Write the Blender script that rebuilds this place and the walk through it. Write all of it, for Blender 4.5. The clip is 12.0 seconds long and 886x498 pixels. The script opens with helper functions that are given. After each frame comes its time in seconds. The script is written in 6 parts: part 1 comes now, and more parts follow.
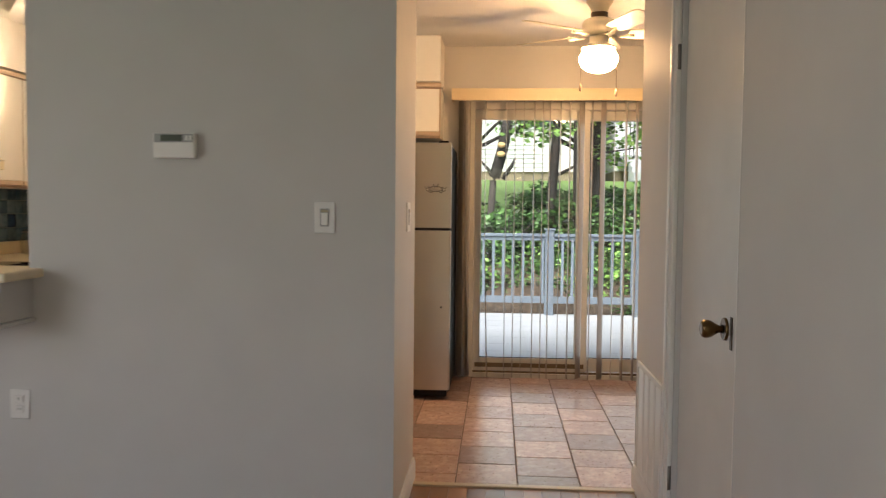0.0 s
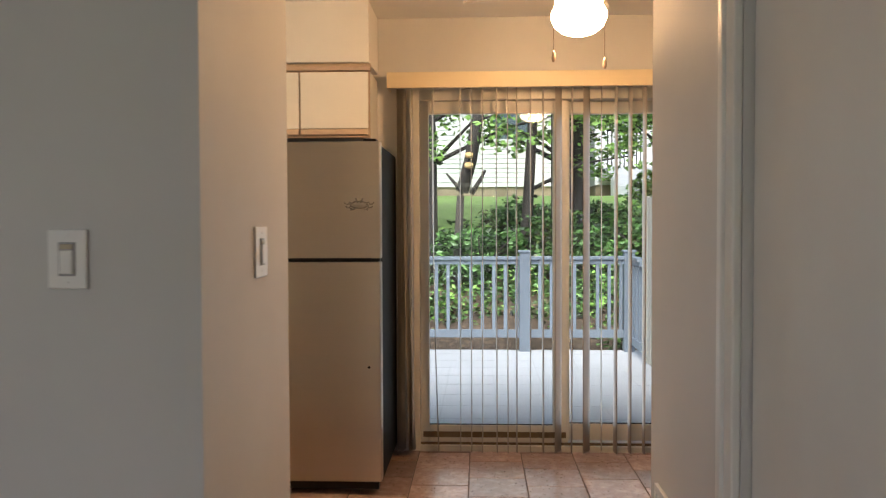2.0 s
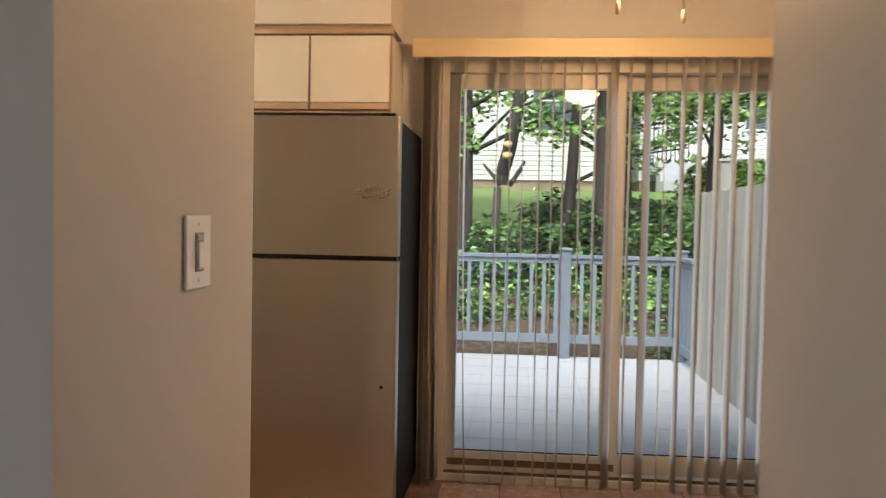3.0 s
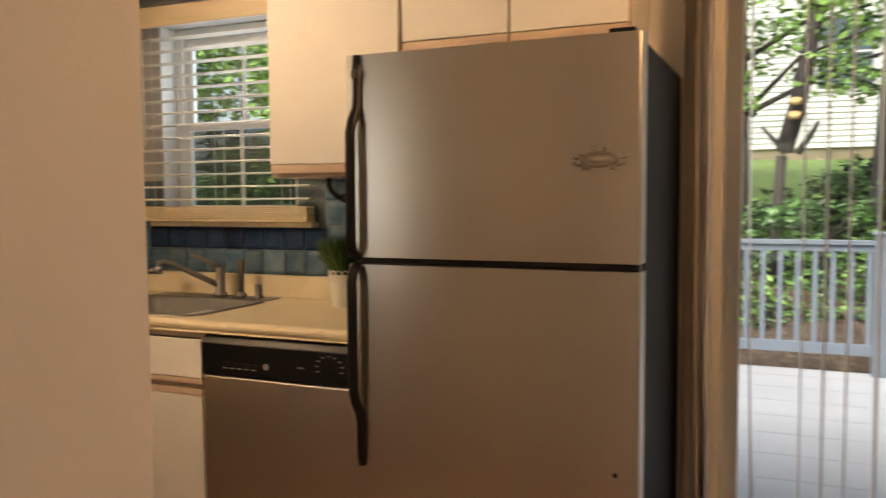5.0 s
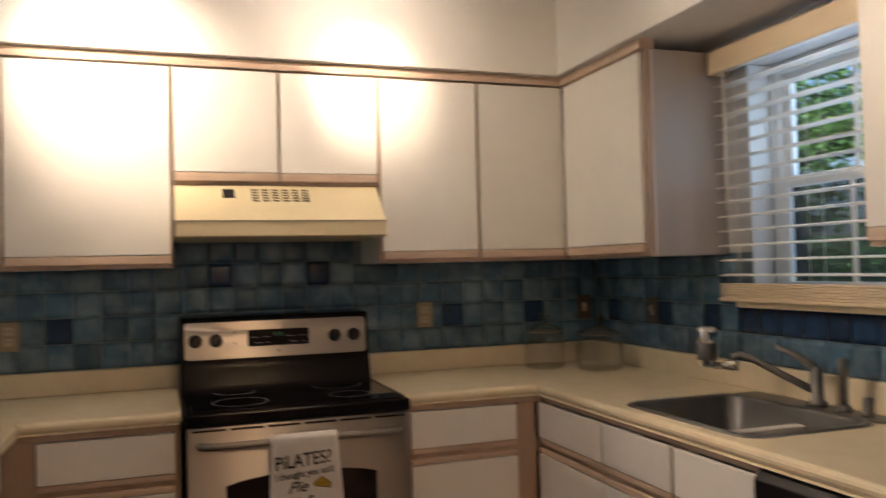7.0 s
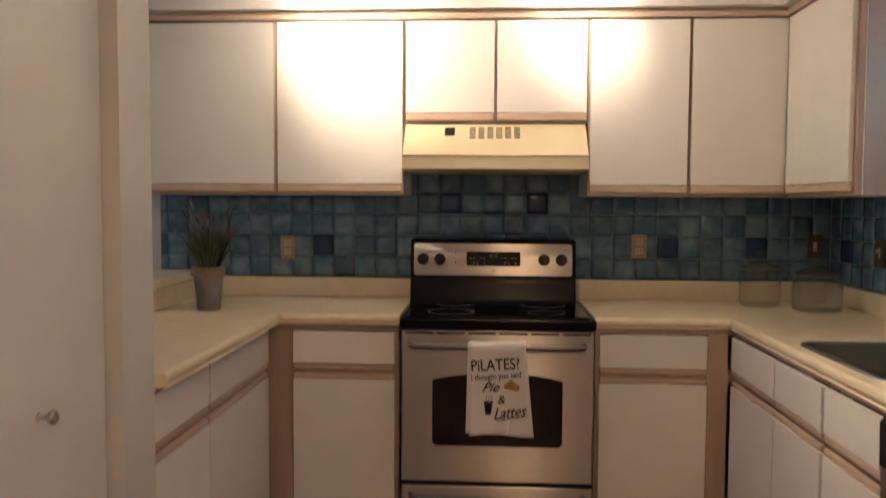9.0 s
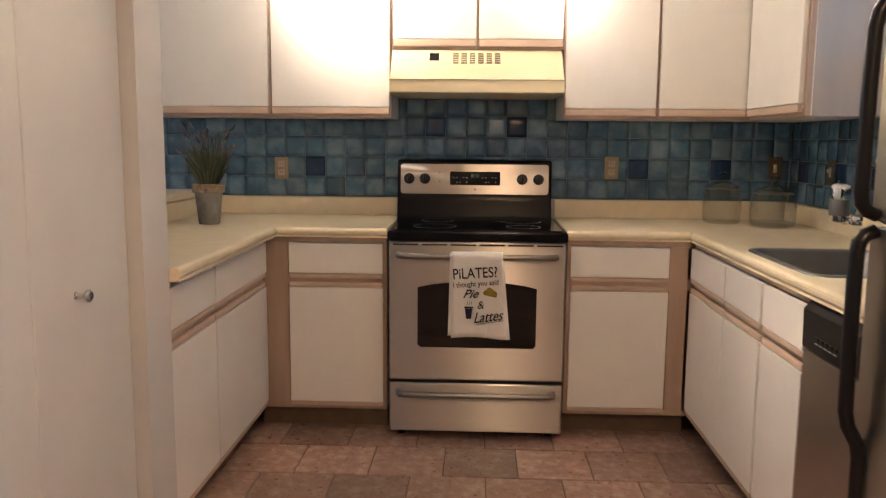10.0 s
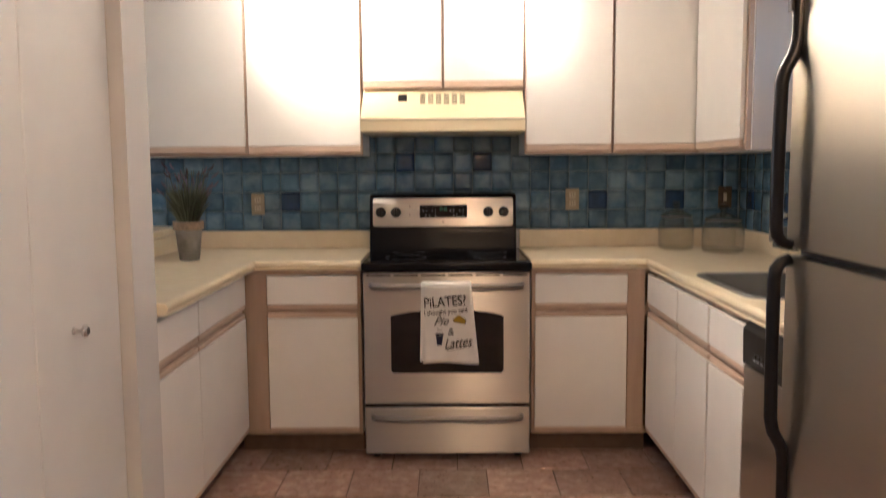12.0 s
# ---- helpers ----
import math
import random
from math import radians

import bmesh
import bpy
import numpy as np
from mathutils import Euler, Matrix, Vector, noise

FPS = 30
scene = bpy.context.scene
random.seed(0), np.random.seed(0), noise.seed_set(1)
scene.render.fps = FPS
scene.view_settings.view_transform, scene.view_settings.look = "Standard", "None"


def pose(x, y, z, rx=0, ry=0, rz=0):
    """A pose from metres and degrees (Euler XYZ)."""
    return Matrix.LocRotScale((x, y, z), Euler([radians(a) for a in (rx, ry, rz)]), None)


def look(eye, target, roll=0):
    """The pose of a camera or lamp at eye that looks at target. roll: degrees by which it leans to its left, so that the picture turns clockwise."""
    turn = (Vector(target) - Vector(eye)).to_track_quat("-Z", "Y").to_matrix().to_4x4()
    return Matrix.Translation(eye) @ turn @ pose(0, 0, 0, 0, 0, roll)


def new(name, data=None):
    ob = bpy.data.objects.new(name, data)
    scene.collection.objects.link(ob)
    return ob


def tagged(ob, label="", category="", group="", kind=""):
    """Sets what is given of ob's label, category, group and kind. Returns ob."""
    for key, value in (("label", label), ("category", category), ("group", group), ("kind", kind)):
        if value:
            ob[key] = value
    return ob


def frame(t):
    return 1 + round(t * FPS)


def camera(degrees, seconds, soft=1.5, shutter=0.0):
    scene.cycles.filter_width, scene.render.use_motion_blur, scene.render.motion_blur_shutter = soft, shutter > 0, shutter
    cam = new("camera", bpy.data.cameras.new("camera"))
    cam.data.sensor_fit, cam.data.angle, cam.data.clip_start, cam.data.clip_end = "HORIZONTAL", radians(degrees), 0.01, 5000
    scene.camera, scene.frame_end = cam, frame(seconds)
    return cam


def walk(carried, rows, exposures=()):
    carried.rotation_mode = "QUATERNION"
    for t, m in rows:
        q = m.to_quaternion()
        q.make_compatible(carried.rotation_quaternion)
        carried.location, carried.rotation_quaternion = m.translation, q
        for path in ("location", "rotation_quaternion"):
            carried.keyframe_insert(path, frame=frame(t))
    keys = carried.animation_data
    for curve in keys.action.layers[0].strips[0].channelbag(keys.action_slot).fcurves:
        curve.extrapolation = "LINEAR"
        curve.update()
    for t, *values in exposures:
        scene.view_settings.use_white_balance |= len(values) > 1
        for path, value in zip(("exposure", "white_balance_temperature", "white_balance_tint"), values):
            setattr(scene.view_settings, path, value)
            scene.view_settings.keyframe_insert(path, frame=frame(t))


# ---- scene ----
cam = camera(57.9, 12.0, 1.2, 0.5)
PATH = [
    (0, (-0.087, 0.927, 1.289), (-0.222, 2.92, 1.186), 0.6),
    (0.5, (-0.074, 1.299, 1.296), (-0.155, 3.294, 1.19), 0.5),
    (1, (-0.004, 1.668, 1.297), (-0.098, 3.662, 1.182), 1.1),
    (1.5, (0.033, 2.045, 1.307), (-0.078, 4.04, 1.209), 0.3),
    (2, (0.078, 2.38, 1.312), (-0.012, 4.377, 1.253), -0.2),
    (2.5, (0.123, 2.712, 1.314), (-0.003, 4.707, 1.259), 0.1),
    (2.7, (0.103, 2.844, 1.314), (-0.035, 4.838, 1.252), 0.6),
    (4.3, (0.017, 3.873, 1.303), (-0.523, 5.795, 1.177), 0.3),
    (4.5, (-0.014, 3.996, 1.322), (-0.601, 5.903, 1.192), 0.1),
    (5, (-0.064, 4.247, 1.323), (-0.86, 6.078, 1.193), -0.4),
    (5.5, (-0.104, 4.497, 1.322), (-1.198, 6.165, 1.181), -0.4),
    (6, (-0.222, 4.745, 1.326), (-1.617, 6.172, 1.191), -1.3),
    (6.5, (-0.29, 4.887, 1.342), (-1.973, 5.967, 1.302), -2.0),
    (7, (-0.271, 5.034, 1.366), (-2.161, 5.686, 1.416), -1.4),
    (7.2, (-0.246, 5.056, 1.367), (-2.175, 5.58, 1.442), -1.4),
    (8.8, (0.03, 5.426, 1.375), (-1.967, 5.32, 1.313), -0.2),
    (9, (0.085, 5.424, 1.359), (-1.908, 5.309, 1.246), 0.3),
    (9.5, (0.226, 5.421, 1.31), (-1.759, 5.322, 1.085), 0.2),
    (10, (0.348, 5.456, 1.292), (-1.632, 5.372, 1.024), 0.5),
    (10.5, (0.475, 5.488, 1.264), (-1.498, 5.423, 0.938), 0.5),
    (11, (0.543, 5.499, 1.227), (-1.416, 5.464, 0.825), -0.8),
    (11.5, (0.552, 5.489, 1.261), (-1.416, 5.467, 0.907), -0.8),
    (12, (0.534, 5.474, 1.329), (-1.456, 5.457, 1.129), -0.4),
]
EXPOSURES = [(0.0, 1.1, 6450, 13), (0.5, 0.95, 6200, 11), (1.0, 0.95, 6050, 12), (2.0, 0.95, 6200, 13), (2.5, 0.9, 6250, 13), (4.5, 0.6, 6800, 15), (5.0, 0.85, 6900, 16), (5.5, 1.1, 7500, 17), (6.0, 1.35, 6500, 15), (6.5, 1.1, 6000, 15), (7.0, 0.7, 5350, 14), (9.0, 0.95, 5350, 14), (9.5, 1.25, 5350, 14), (10.0, 1.6, 5150, 14), (11.0, 1.98, 5100, 14), (11.5, 2.03, 5050, 13), (12.0, 1.65, 4950, 14)]
walk(cam, [(t, look(eye, target, roll)) for t, eye, target, roll in PATH], EXPOSURES)

# ---------------------------------------------------------------- world and lights
SUN_UP, SUN_TURN = 52.0, 200.0
world = bpy.data.worlds.new("sky")
world.use_nodes = True
wn = world.node_tree.nodes
sky = wn.new("ShaderNodeTexSky")
sky.sky_type = "NISHITA"
sky.sun_disc = False
sky.dust_density = 3.0
sky.sun_elevation, sky.sun_rotation = radians(SUN_UP), radians(SUN_TURN)
world.node_tree.links.new(sky.outputs[0], wn["Background"].inputs[0])
wn["Background"].inputs[1].default_value = 0.15
scene.world = world


def lamp(name, kind, m, energy, color, **more):
    data = bpy.data.lights.new(name, kind)
    data.energy, data.color = energy, color
    for key, value in more.items():
        setattr(data, key, value)
    ob = new(name, data)
    ob.matrix_basis = m
    return ob


az, el = radians(SUN_TURN), radians(SUN_UP)
sun_way = Vector((math.sin(az) * math.cos(el), math.cos(az) * math.cos(el), math.sin(el)))
lamp("sun", "SUN", look(sun_way * 30, (0, 0, 0)), 3.2, (1.0, 0.98, 0.95), angle=radians(45))

XWIN = -3.70                 # plane of the living room's west window
HEADS = [((-2.79, 4.66), (-3.35, 4.86, 2.10), 40, 80), ((-2.79, 5.16), (-1.15, 6.50, 1.52), 44, 104), ((-2.79, 5.66), (-3.35, 5.80, 2.10), 24, 54)]
for (hx, hy), target, watts, wide in HEADS:
    aim = (Vector(target) - Vector((hx, hy, 2.385))).normalized()
    lamp("track_bulb", "SPOT", look(Vector((hx, hy, 2.385)) + aim * 0.075, target), watts, (1.0, 0.72, 0.42),
         spot_size=radians(wide), spot_blend=0.85, shadow_soft_size=0.03)
# sky light in the openings: living room's west window, patio door
lamp("window_sky_living", "AREA", pose(XWIN + 0.02, 1.0, 1.35, 90, 0, -90), 13, (0.95, 0.96, 1.0), shape="RECTANGLE", size=2.4, size_y=1.4)
lamp("window_sky_sink", "AREA", pose(-2.25, 7.17, 1.65, 90, 0, 180), 1.9, (0.80, 0.92, 1.0), shape="RECTANGLE", size=0.62, size_y=0.76)
lamp("window_sky_patio", "AREA", pose(0.57, 6.99, 1.05, 90, 0, 180), 6, (0.86, 0.95, 1.0), shape="RECTANGLE", size=1.5, size_y=1.8)


# ---------------------------------------------------------------- materials
def material(name, color, rough=0.5, metal=0.0, noise_scale=0.0, amount=0.0, bump=0.0, bump_scale=200.0, stretch=(1, 1, 1),
             rand=0.0, blotch=0.0, blotch_scale=2.0, rough_var=0.0, emit=0.0, spec=0.5, second=None, second_scale=3.0, second_edge=(0.5, 0.7), island=False,
             coat=0.0, transmission=0.0, brushed=0.0):
    m = bpy.data.materials.new(name)
    m.use_nodes = True
    nt = m.node_tree
    n, l = nt.nodes, nt.links
    b = n["Principled BSDF"]
    b.inputs["Roughness"].default_value, b.inputs["Metallic"].default_value = rough, metal
    b.inputs["Specular IOR Level"].default_value = spec
    b.inputs["Coat Weight"].default_value = coat
    b.inputs["Transmission Weight"].default_value = transmission
    if brushed:
        tg = n.new("ShaderNodeTangent")
        tg.direction_type, tg.axis = "RADIAL", "Z"
        l.new(tg.outputs[0], b.inputs["Tangent"])
        b.inputs["Anisotropic"].default_value, b.inputs["Anisotropic Rotation"].default_value = brushed, 0.25
    coord = n.new("ShaderNodeTexCoord")
    mapping = n.new("ShaderNodeMapping")
    mapping.inputs["Scale"].default_value = stretch
    info = n.new("ShaderNodeObjectInfo")
    geo = n.new("ShaderNodeNewGeometry")
    shift = n.new("ShaderNodeVectorMath")
    shift.operation = "SCALE"
    shift.inputs[0].default_value = (37, 91, 53)
    l.new(geo.outputs["Random Per Island"] if island else info.outputs["Random"], shift.inputs["Scale"])
    l.new(coord.outputs["Object"], mapping.inputs["Vector"])
    add = n.new("ShaderNodeVectorMath")
    l.new(mapping.outputs[0], add.inputs[0])
    if rand:
        l.new(shift.outputs[0], add.inputs[1])
    where = add.outputs[0]

    def tex(scale, detail=6):
        t = n.new("ShaderNodeTexNoise")
        t.inputs["Scale"].default_value, t.inputs["Detail"].default_value = scale, detail
        l.new(where, t.inputs["Vector"])
        return t.outputs["Fac"]

    value = None

    def plus(socket, amp):
        nonlocal value
        r = n.new("ShaderNodeMapRange")
        r.inputs["From Min"].default_value, r.inputs["From Max"].default_value = 0.25, 0.75
        r.inputs["To Min"].default_value, r.inputs["To Max"].default_value = 1 - amp, 1 + amp
        r.clamp = False
        l.new(socket, r.inputs["Value"])
        if value is None:
            value = r.outputs[0]
        else:
            mul = n.new("ShaderNodeMath")
            mul.operation = "MULTIPLY"
            l.new(value, mul.inputs[0]), l.new(r.outputs[0], mul.inputs[1])
            value = mul.outputs[0]

    if amount:
        plus(tex(noise_scale), amount)
    if blotch:
        plus(tex(blotch_scale, 3), blotch)
    if rand:
        plus(geo.outputs["Random Per Island"] if island else info.outputs["Random"], rand)
    base = n.new("ShaderNodeRGB")
    base.outputs[0].default_value = (*color, 1)
    out = base.outputs[0]
    if second:
        mix = n.new("ShaderNodeMix")
        mix.data_type = "RGBA"
        ramp = n.new("ShaderNodeMapRange")
        ramp.inputs["From Min"].default_value, ramp.inputs["From Max"].default_value = second_edge
        l.new(tex(second_scale, 8), ramp.inputs["Value"])
        l.new(ramp.outputs[0], mix.inputs["Factor"])
        l.new(out, mix.inputs["A"])
        mix.inputs["B"].default_value = (*second, 1)
        out = mix.outputs["Result"]
    if value is not None:
        mul = n.new("ShaderNodeVectorMath")
        mul.operation = "SCALE"
        l.new(out, mul.inputs[0]), l.new(value, mul.inputs["Scale"])
        out = mul.outputs[0]
    l.new(out, b.inputs["Base Color"])
    if rough_var:
        r = n.new("ShaderNodeMapRange")
        r.inputs["To Min"].default_value, r.inputs["To Max"].default_value = max(rough - rough_var, 0.02), rough + rough_var
        l.new(tex(noise_scale or 8), r.inputs["Value"])
        l.new(r.outputs[0], b.inputs["Roughness"])
    if bump:
        bp = n.new("ShaderNodeBump")
        bp.inputs["Strength"].default_value, bp.inputs["Distance"].default_value = bump, 0.002
        l.new(tex(bump_scale, 4), bp.inputs["Height"])
        l.new(bp.outputs[0], b.inputs["Normal"])
    if emit:
        b.inputs["Emission Color"].default_value, b.inputs["Emission Strength"].default_value = (*color, 1), emit
    return m


M_WALL = material("wall_paint", (0.59, 0.575, 0.555), 0.62, noise_scale=3, amount=0.03, bump=0.12, bump_scale=260, blotch=0.03)
M_CEIL = material("ceiling_paint", (0.78, 0.77, 0.75), 0.8, noise_scale=4, amount=0.03, bump=0.25, bump_scale=180)
M_SOFFIT = material("soffit_paint", (0.74, 0.72, 0.69), 0.7, noise_scale=4, amount=0.03, bump=0.15, bump_scale=220)
M_TRIM = material("trim_paint", (0.74, 0.73, 0.70), 0.32, noise_scale=6, amount=0.03, bump=0.05, bump_scale=90)
M_DOOR = material("door_paint", (0.66, 0.65, 0.62), 0.45, noise_scale=5, amount=0.04, bump=0.05, bump_scale=60)
M_LAMINATE = material("white_laminate", (0.78, 0.76, 0.72), 0.42, noise_scale=9, amount=0.02, bump=0.10, bump_scale=500, blotch=0.02, rand=0.02)
M_ENDPANEL = material("taupe_laminate", (0.42, 0.385, 0.355), 0.45, noise_scale=16, amount=0.06, stretch=(1, 1, 0.1), bump=0.08, bump_scale=120)
M_OAK = material("pickled_oak", (0.42, 0.31, 0.23), 0.45, noise_scale=14, amount=0.18, bump=0.15, bump_scale=60, stretch=(1, 1, 0.12), blotch=0.06, rand=0.06)
M_OAK_H = material("pickled_oak_rail", (0.54, 0.41, 0.31), 0.45, noise_scale=30, amount=0.12, bump=0.1, bump_scale=60, stretch=(0.3, 0.3, 2), rand=0.06)
M_TOE = material("toe_kick_wood", (0.13, 0.085, 0.055), 0.6, noise_scale=20, amount=0.2)
M_COUNTER = material("cream_laminate_counter", (0.74, 0.64, 0.44), 0.30, noise_scale=90, amount=0.025, blotch=0.03, blotch_scale=5, second=(0.79, 0.70, 0.51), second_scale=14, second_edge=(0.40, 0.70), rough_var=0.05)
M_FTILE = material("stoneware_floor_tile", (0.270, 0.168, 0.130), 0.30, noise_scale=60, amount=0.22, bump=0.18, bump_scale=70, rand=0.19, blotch=0.14, blotch_scale=6,
                   second=(0.40, 0.30, 0.255), second_scale=22, second_edge=(0.46, 0.74), rough_var=0.08)
M_GROUT = material("floor_grout", (0.165, 0.114, 0.092), 0.85, noise_scale=60, amount=0.2)
M_WTILE = material("blue_glazed_tile", (0.070, 0.135, 0.208), 0.09, noise_scale=16, amount=0.12, bump=0.05, bump_scale=16, rand=0.13, blotch=0.10, blotch_scale=7,
                   second=(0.165, 0.240, 0.300), second_scale=8, second_edge=(0.42, 0.68))
M_WTILE_DARK = material("cobalt_relief_tile", (0.018, 0.042, 0.10), 0.16, noise_scale=20, amount=0.3, bump=0.9, bump_scale=40, rand=0.15)
M_WGROUT = material("wall_grout", (0.19, 0.24, 0.26), 0.8, noise_scale=60, amount=0.15)
M_STEEL = material("brushed_steel", (0.53, 0.49, 0.425), 0.28, 1.0, noise_scale=60, amount=0.02, stretch=(0.02, 0.02, 12), blotch=0.02, blotch_scale=0.4, brushed=0.5)
M_STEEL_H = material("brushed_steel_range", (0.46, 0.44, 0.41), 0.33, 1.0, noise_scale=60, amount=0.025, stretch=(0.02, 0.02, 12), brushed=1.0, blotch=0.02, blotch_scale=0.4)
M_SINK = material("sink_steel", (0.24, 0.24, 0.24), 0.36, 1.0, noise_scale=20, amount=0.06, bump=0.05, bump_scale=150, rough_var=0.07)
M_BLACK = material("black_plastic", (0.007, 0.007, 0.008), 0.3, noise_scale=30, amount=0.15, bump=0.05, bump_scale=200, spec=0.25)
M_BLACK_TEX = material("black_pebbled_steel", (0.008, 0.009, 0.010), 0.6, noise_scale=30, amount=0.15, bump=0.3, bump_scale=350, spec=0.08)
M_BGLASS = material("black_glass", (0.005, 0.005, 0.006), 0.04, noise_scale=3, amount=0.1, spec=0.35)
M_GUARD = material("glossy_black_enamel", (0.005, 0.005, 0.006), 0.2, noise_scale=3, amount=0.1, spec=0.1)
M_CHROME = material("chrome", (0.66, 0.65, 0.63), 0.12, 1.0, noise_scale=8, amount=0.03)
M_NICKEL = material("satin_nickel", (0.25, 0.24, 0.225), 0.32, 1.0, noise_scale=20, amount=0.05)
M_BRASS = material("aged_brass", (0.15, 0.095, 0.04), 0.28, 1.0, noise_scale=25, amount=0.25, rough_var=0.1)
M_BRONZE = material("bronze_plate", (0.10, 0.075, 0.05), 0.4, 0.6, noise_scale=25, amount=0.2)
M_WHITE = material("white_plastic", (0.80, 0.79, 0.76), 0.35, noise_scale=5, amount=0.02)
M_CREAM = material("cream_enamel", (0.76, 0.66, 0.42), 0.28, noise_scale=5, amount=0.04, blotch=0.03)
M_ALMOND = material("almond_plastic", (0.46, 0.39, 0.27), 0.4, noise_scale=6, amount=0.03)
M_OUTLET = material("aged_almond_plate", (0.30, 0.25, 0.165), 0.4, noise_scale=8, amount=0.06)
M_EMBLEM = material("dull_chrome", (0.40, 0.38, 0.35), 0.2, 1.0, noise_scale=20, amount=0.05)
M_LCD = material("display_grey", (0.10, 0.12, 0.09), 0.2, noise_scale=4, amount=0.1)
M_DISPLAY = material("clock_digits", (0.02, 0.13, 0.06), 0.4, emit=0.02)
# vane colour set darker than cream: the backlit shade is in it
M_VANE = material("vinyl_vane_backlit", (0.40, 0.36, 0.31), 0.5, noise_scale=20, amount=0.04, bump=0.1, bump_scale=90, stretch=(1, 1, 0.05), transmission=0.0)
M_BLIND = material("blind_slat", (0.76, 0.73, 0.66), 0.4, noise_scale=20, amount=0.03, stretch=(0.1, 1, 1))
M_BLINDRAIL = material("blind_rail_cream", (0.72, 0.60, 0.40), 0.4, noise_scale=20, amount=0.05, stretch=(0.1, 1, 1))
M_VINYL = material("window_vinyl", (0.80, 0.80, 0.79), 0.35, noise_scale=8, amount=0.02)
M_ALU = material("slider_frame_paint", (0.58, 0.55, 0.49), 0.4, noise_scale=8, amount=0.04)
M_TRACK = material("bronze_track", (0.16, 0.11, 0.06), 0.45, 0.4, noise_scale=20, amount=0.2)
M_WOOD = material("wood_floor", (0.20, 0.095, 0.045), 0.3, noise_scale=12, amount=0.25, stretch=(1, 0.08, 1), rand=0.2, bump=0.08, bump_scale=60)
M_OUT_CONC = material("grey_deck_coating", (0.44, 0.455, 0.47), 0.6, noise_scale=3, amount=0.06, bump=0.2, bump_scale=60, blotch=0.10, blotch_scale=0.8)
M_RAIL = material("grey_rail_paint", (0.17, 0.205, 0.245), 0.5, noise_scale=8, amount=0.08, rand=0.05)
M_FENCE = material("weathered_fence", (0.36, 0.34, 0.29), 0.8, noise_scale=20, amount=0.25, stretch=(1, 1, 0.06), rand=0.12, bump=0.3, bump_scale=50)
M_SOIL = material("leaf_litter_soil", (0.085, 0.06, 0.04), 0.9, noise_scale=14, amount=0.4, second=(0.16, 0.11, 0.07), second_scale=20, second_edge=(0.5, 0.6), bump=0.8, bump_scale=20)
M_GRASS = material("lawn", (0.13, 0.225, 0.045), 0.8, noise_scale=6, amount=0.35, blotch=0.2, blotch_scale=0.5, bump=0.8, bump_scale=40)
M_LEAF = material("ivy_leaf", (0.075, 0.16, 0.04), 0.4, rand=0.55, island=True, noise_scale=4, amount=0.1)
M_LEAF_LIGHT = material("spring_leaf", (0.19, 0.34, 0.07), 0.45, rand=0.45, island=True, noise_scale=4, amount=0.1)
M_BARK = material("bark", (0.05, 0.042, 0.036), 0.9, noise_scale=12, amount=0.4, stretch=(1, 1, 0.2), bump=1.0, bump_scale=30)
M_CUT = material("cut_wood", (0.62, 0.42, 0.18), 0.7, noise_scale=15, amount=0.15)
M_SIDING = material("cream_siding", (0.70, 0.715, 0.67), 0.6, noise_scale=3, amount=0.05, rand=0.03)
M_SIDING_W = material("white_siding", (0.72, 0.73, 0.73), 0.6, noise_scale=3, amount=0.04)
M_FOUND = material("block_foundation", (0.30, 0.24, 0.16), 0.85, noise_scale=6, amount=0.2)
M_ROOF = material("asphalt_shingle", (0.07, 0.065, 0.06), 0.9, noise_scale=12, amount=0.3)
M_POT = material("galvanized_pot", (0.25, 0.245, 0.235), 0.45, 0.7, noise_scale=25, amount=0.3, blotch=0.15, blotch_scale=8)
M_ROPE = material("jute_wrap", (0.30, 0.22, 0.14), 0.85, noise_scale=60, amount=0.3, bump=0.6, bump_scale=150)
M_SAGE = material("dried_lavender_leaf", (0.075, 0.088, 0.052), 0.7, rand=0.35, island=True)
M_LAV = material("lavender_bloom", (0.10, 0.085, 0.115), 0.7, rand=0.3, island=True)
M_FERN = material("fine_green_leaf", (0.04, 0.11, 0.02), 0.5, rand=0.4, island=True)
M_TOWEL = material("cotton_towel", (0.80, 0.79, 0.76), 0.9, noise_scale=20, amount=0.03, bump=0.5, bump_scale=400)
M_INK = material("black_ink", (0.02, 0.02, 0.022), 0.8)
M_NAVY = material("navy_ink", (0.03, 0.03, 0.08), 0.8)
M_YELLOW = material("yellow_ink", (0.70, 0.50, 0.06), 0.8)
M_SILVER_INK = material("grey_print_and_shaded_gap", (0.35, 0.35, 0.35), 0.6)
M_SPLIT = material("shadow_gap_rubber", (0.02, 0.018, 0.016), 0.7)
M_FAN = material("fan_enamel", (0.74, 0.70, 0.60), 0.35, noise_scale=5, amount=0.03)
M_BLADE = material("fan_blade_board", (0.60, 0.54, 0.42), 0.4, noise_scale=15, amount=0.1, stretch=(1, 1, 1))
M_CAR = material("silver_car_paint", (0.55, 0.57, 0.60), 0.25, 0.3, coat=0.5)
M_TYRE = material("tyre_rubber", (0.02, 0.02, 0.02), 0.8)
M_GLOBE = bpy.data.materials.new("lit_opal_glass")
M_GLOBE.use_nodes = True
gb = M_GLOBE.node_tree.nodes["Principled BSDF"]
gb.inputs["Base Color"].default_value = (0.9, 0.85, 0.75, 1)
gb.inputs["Emission Color"].default_value = (1.0, 0.58, 0.25, 1)
gb.inputs["Emission Strength"].default_value = 66.0
M_BULB = bpy.data.materials.new("lit_reflector_bulb")
M_BULB.use_nodes = True
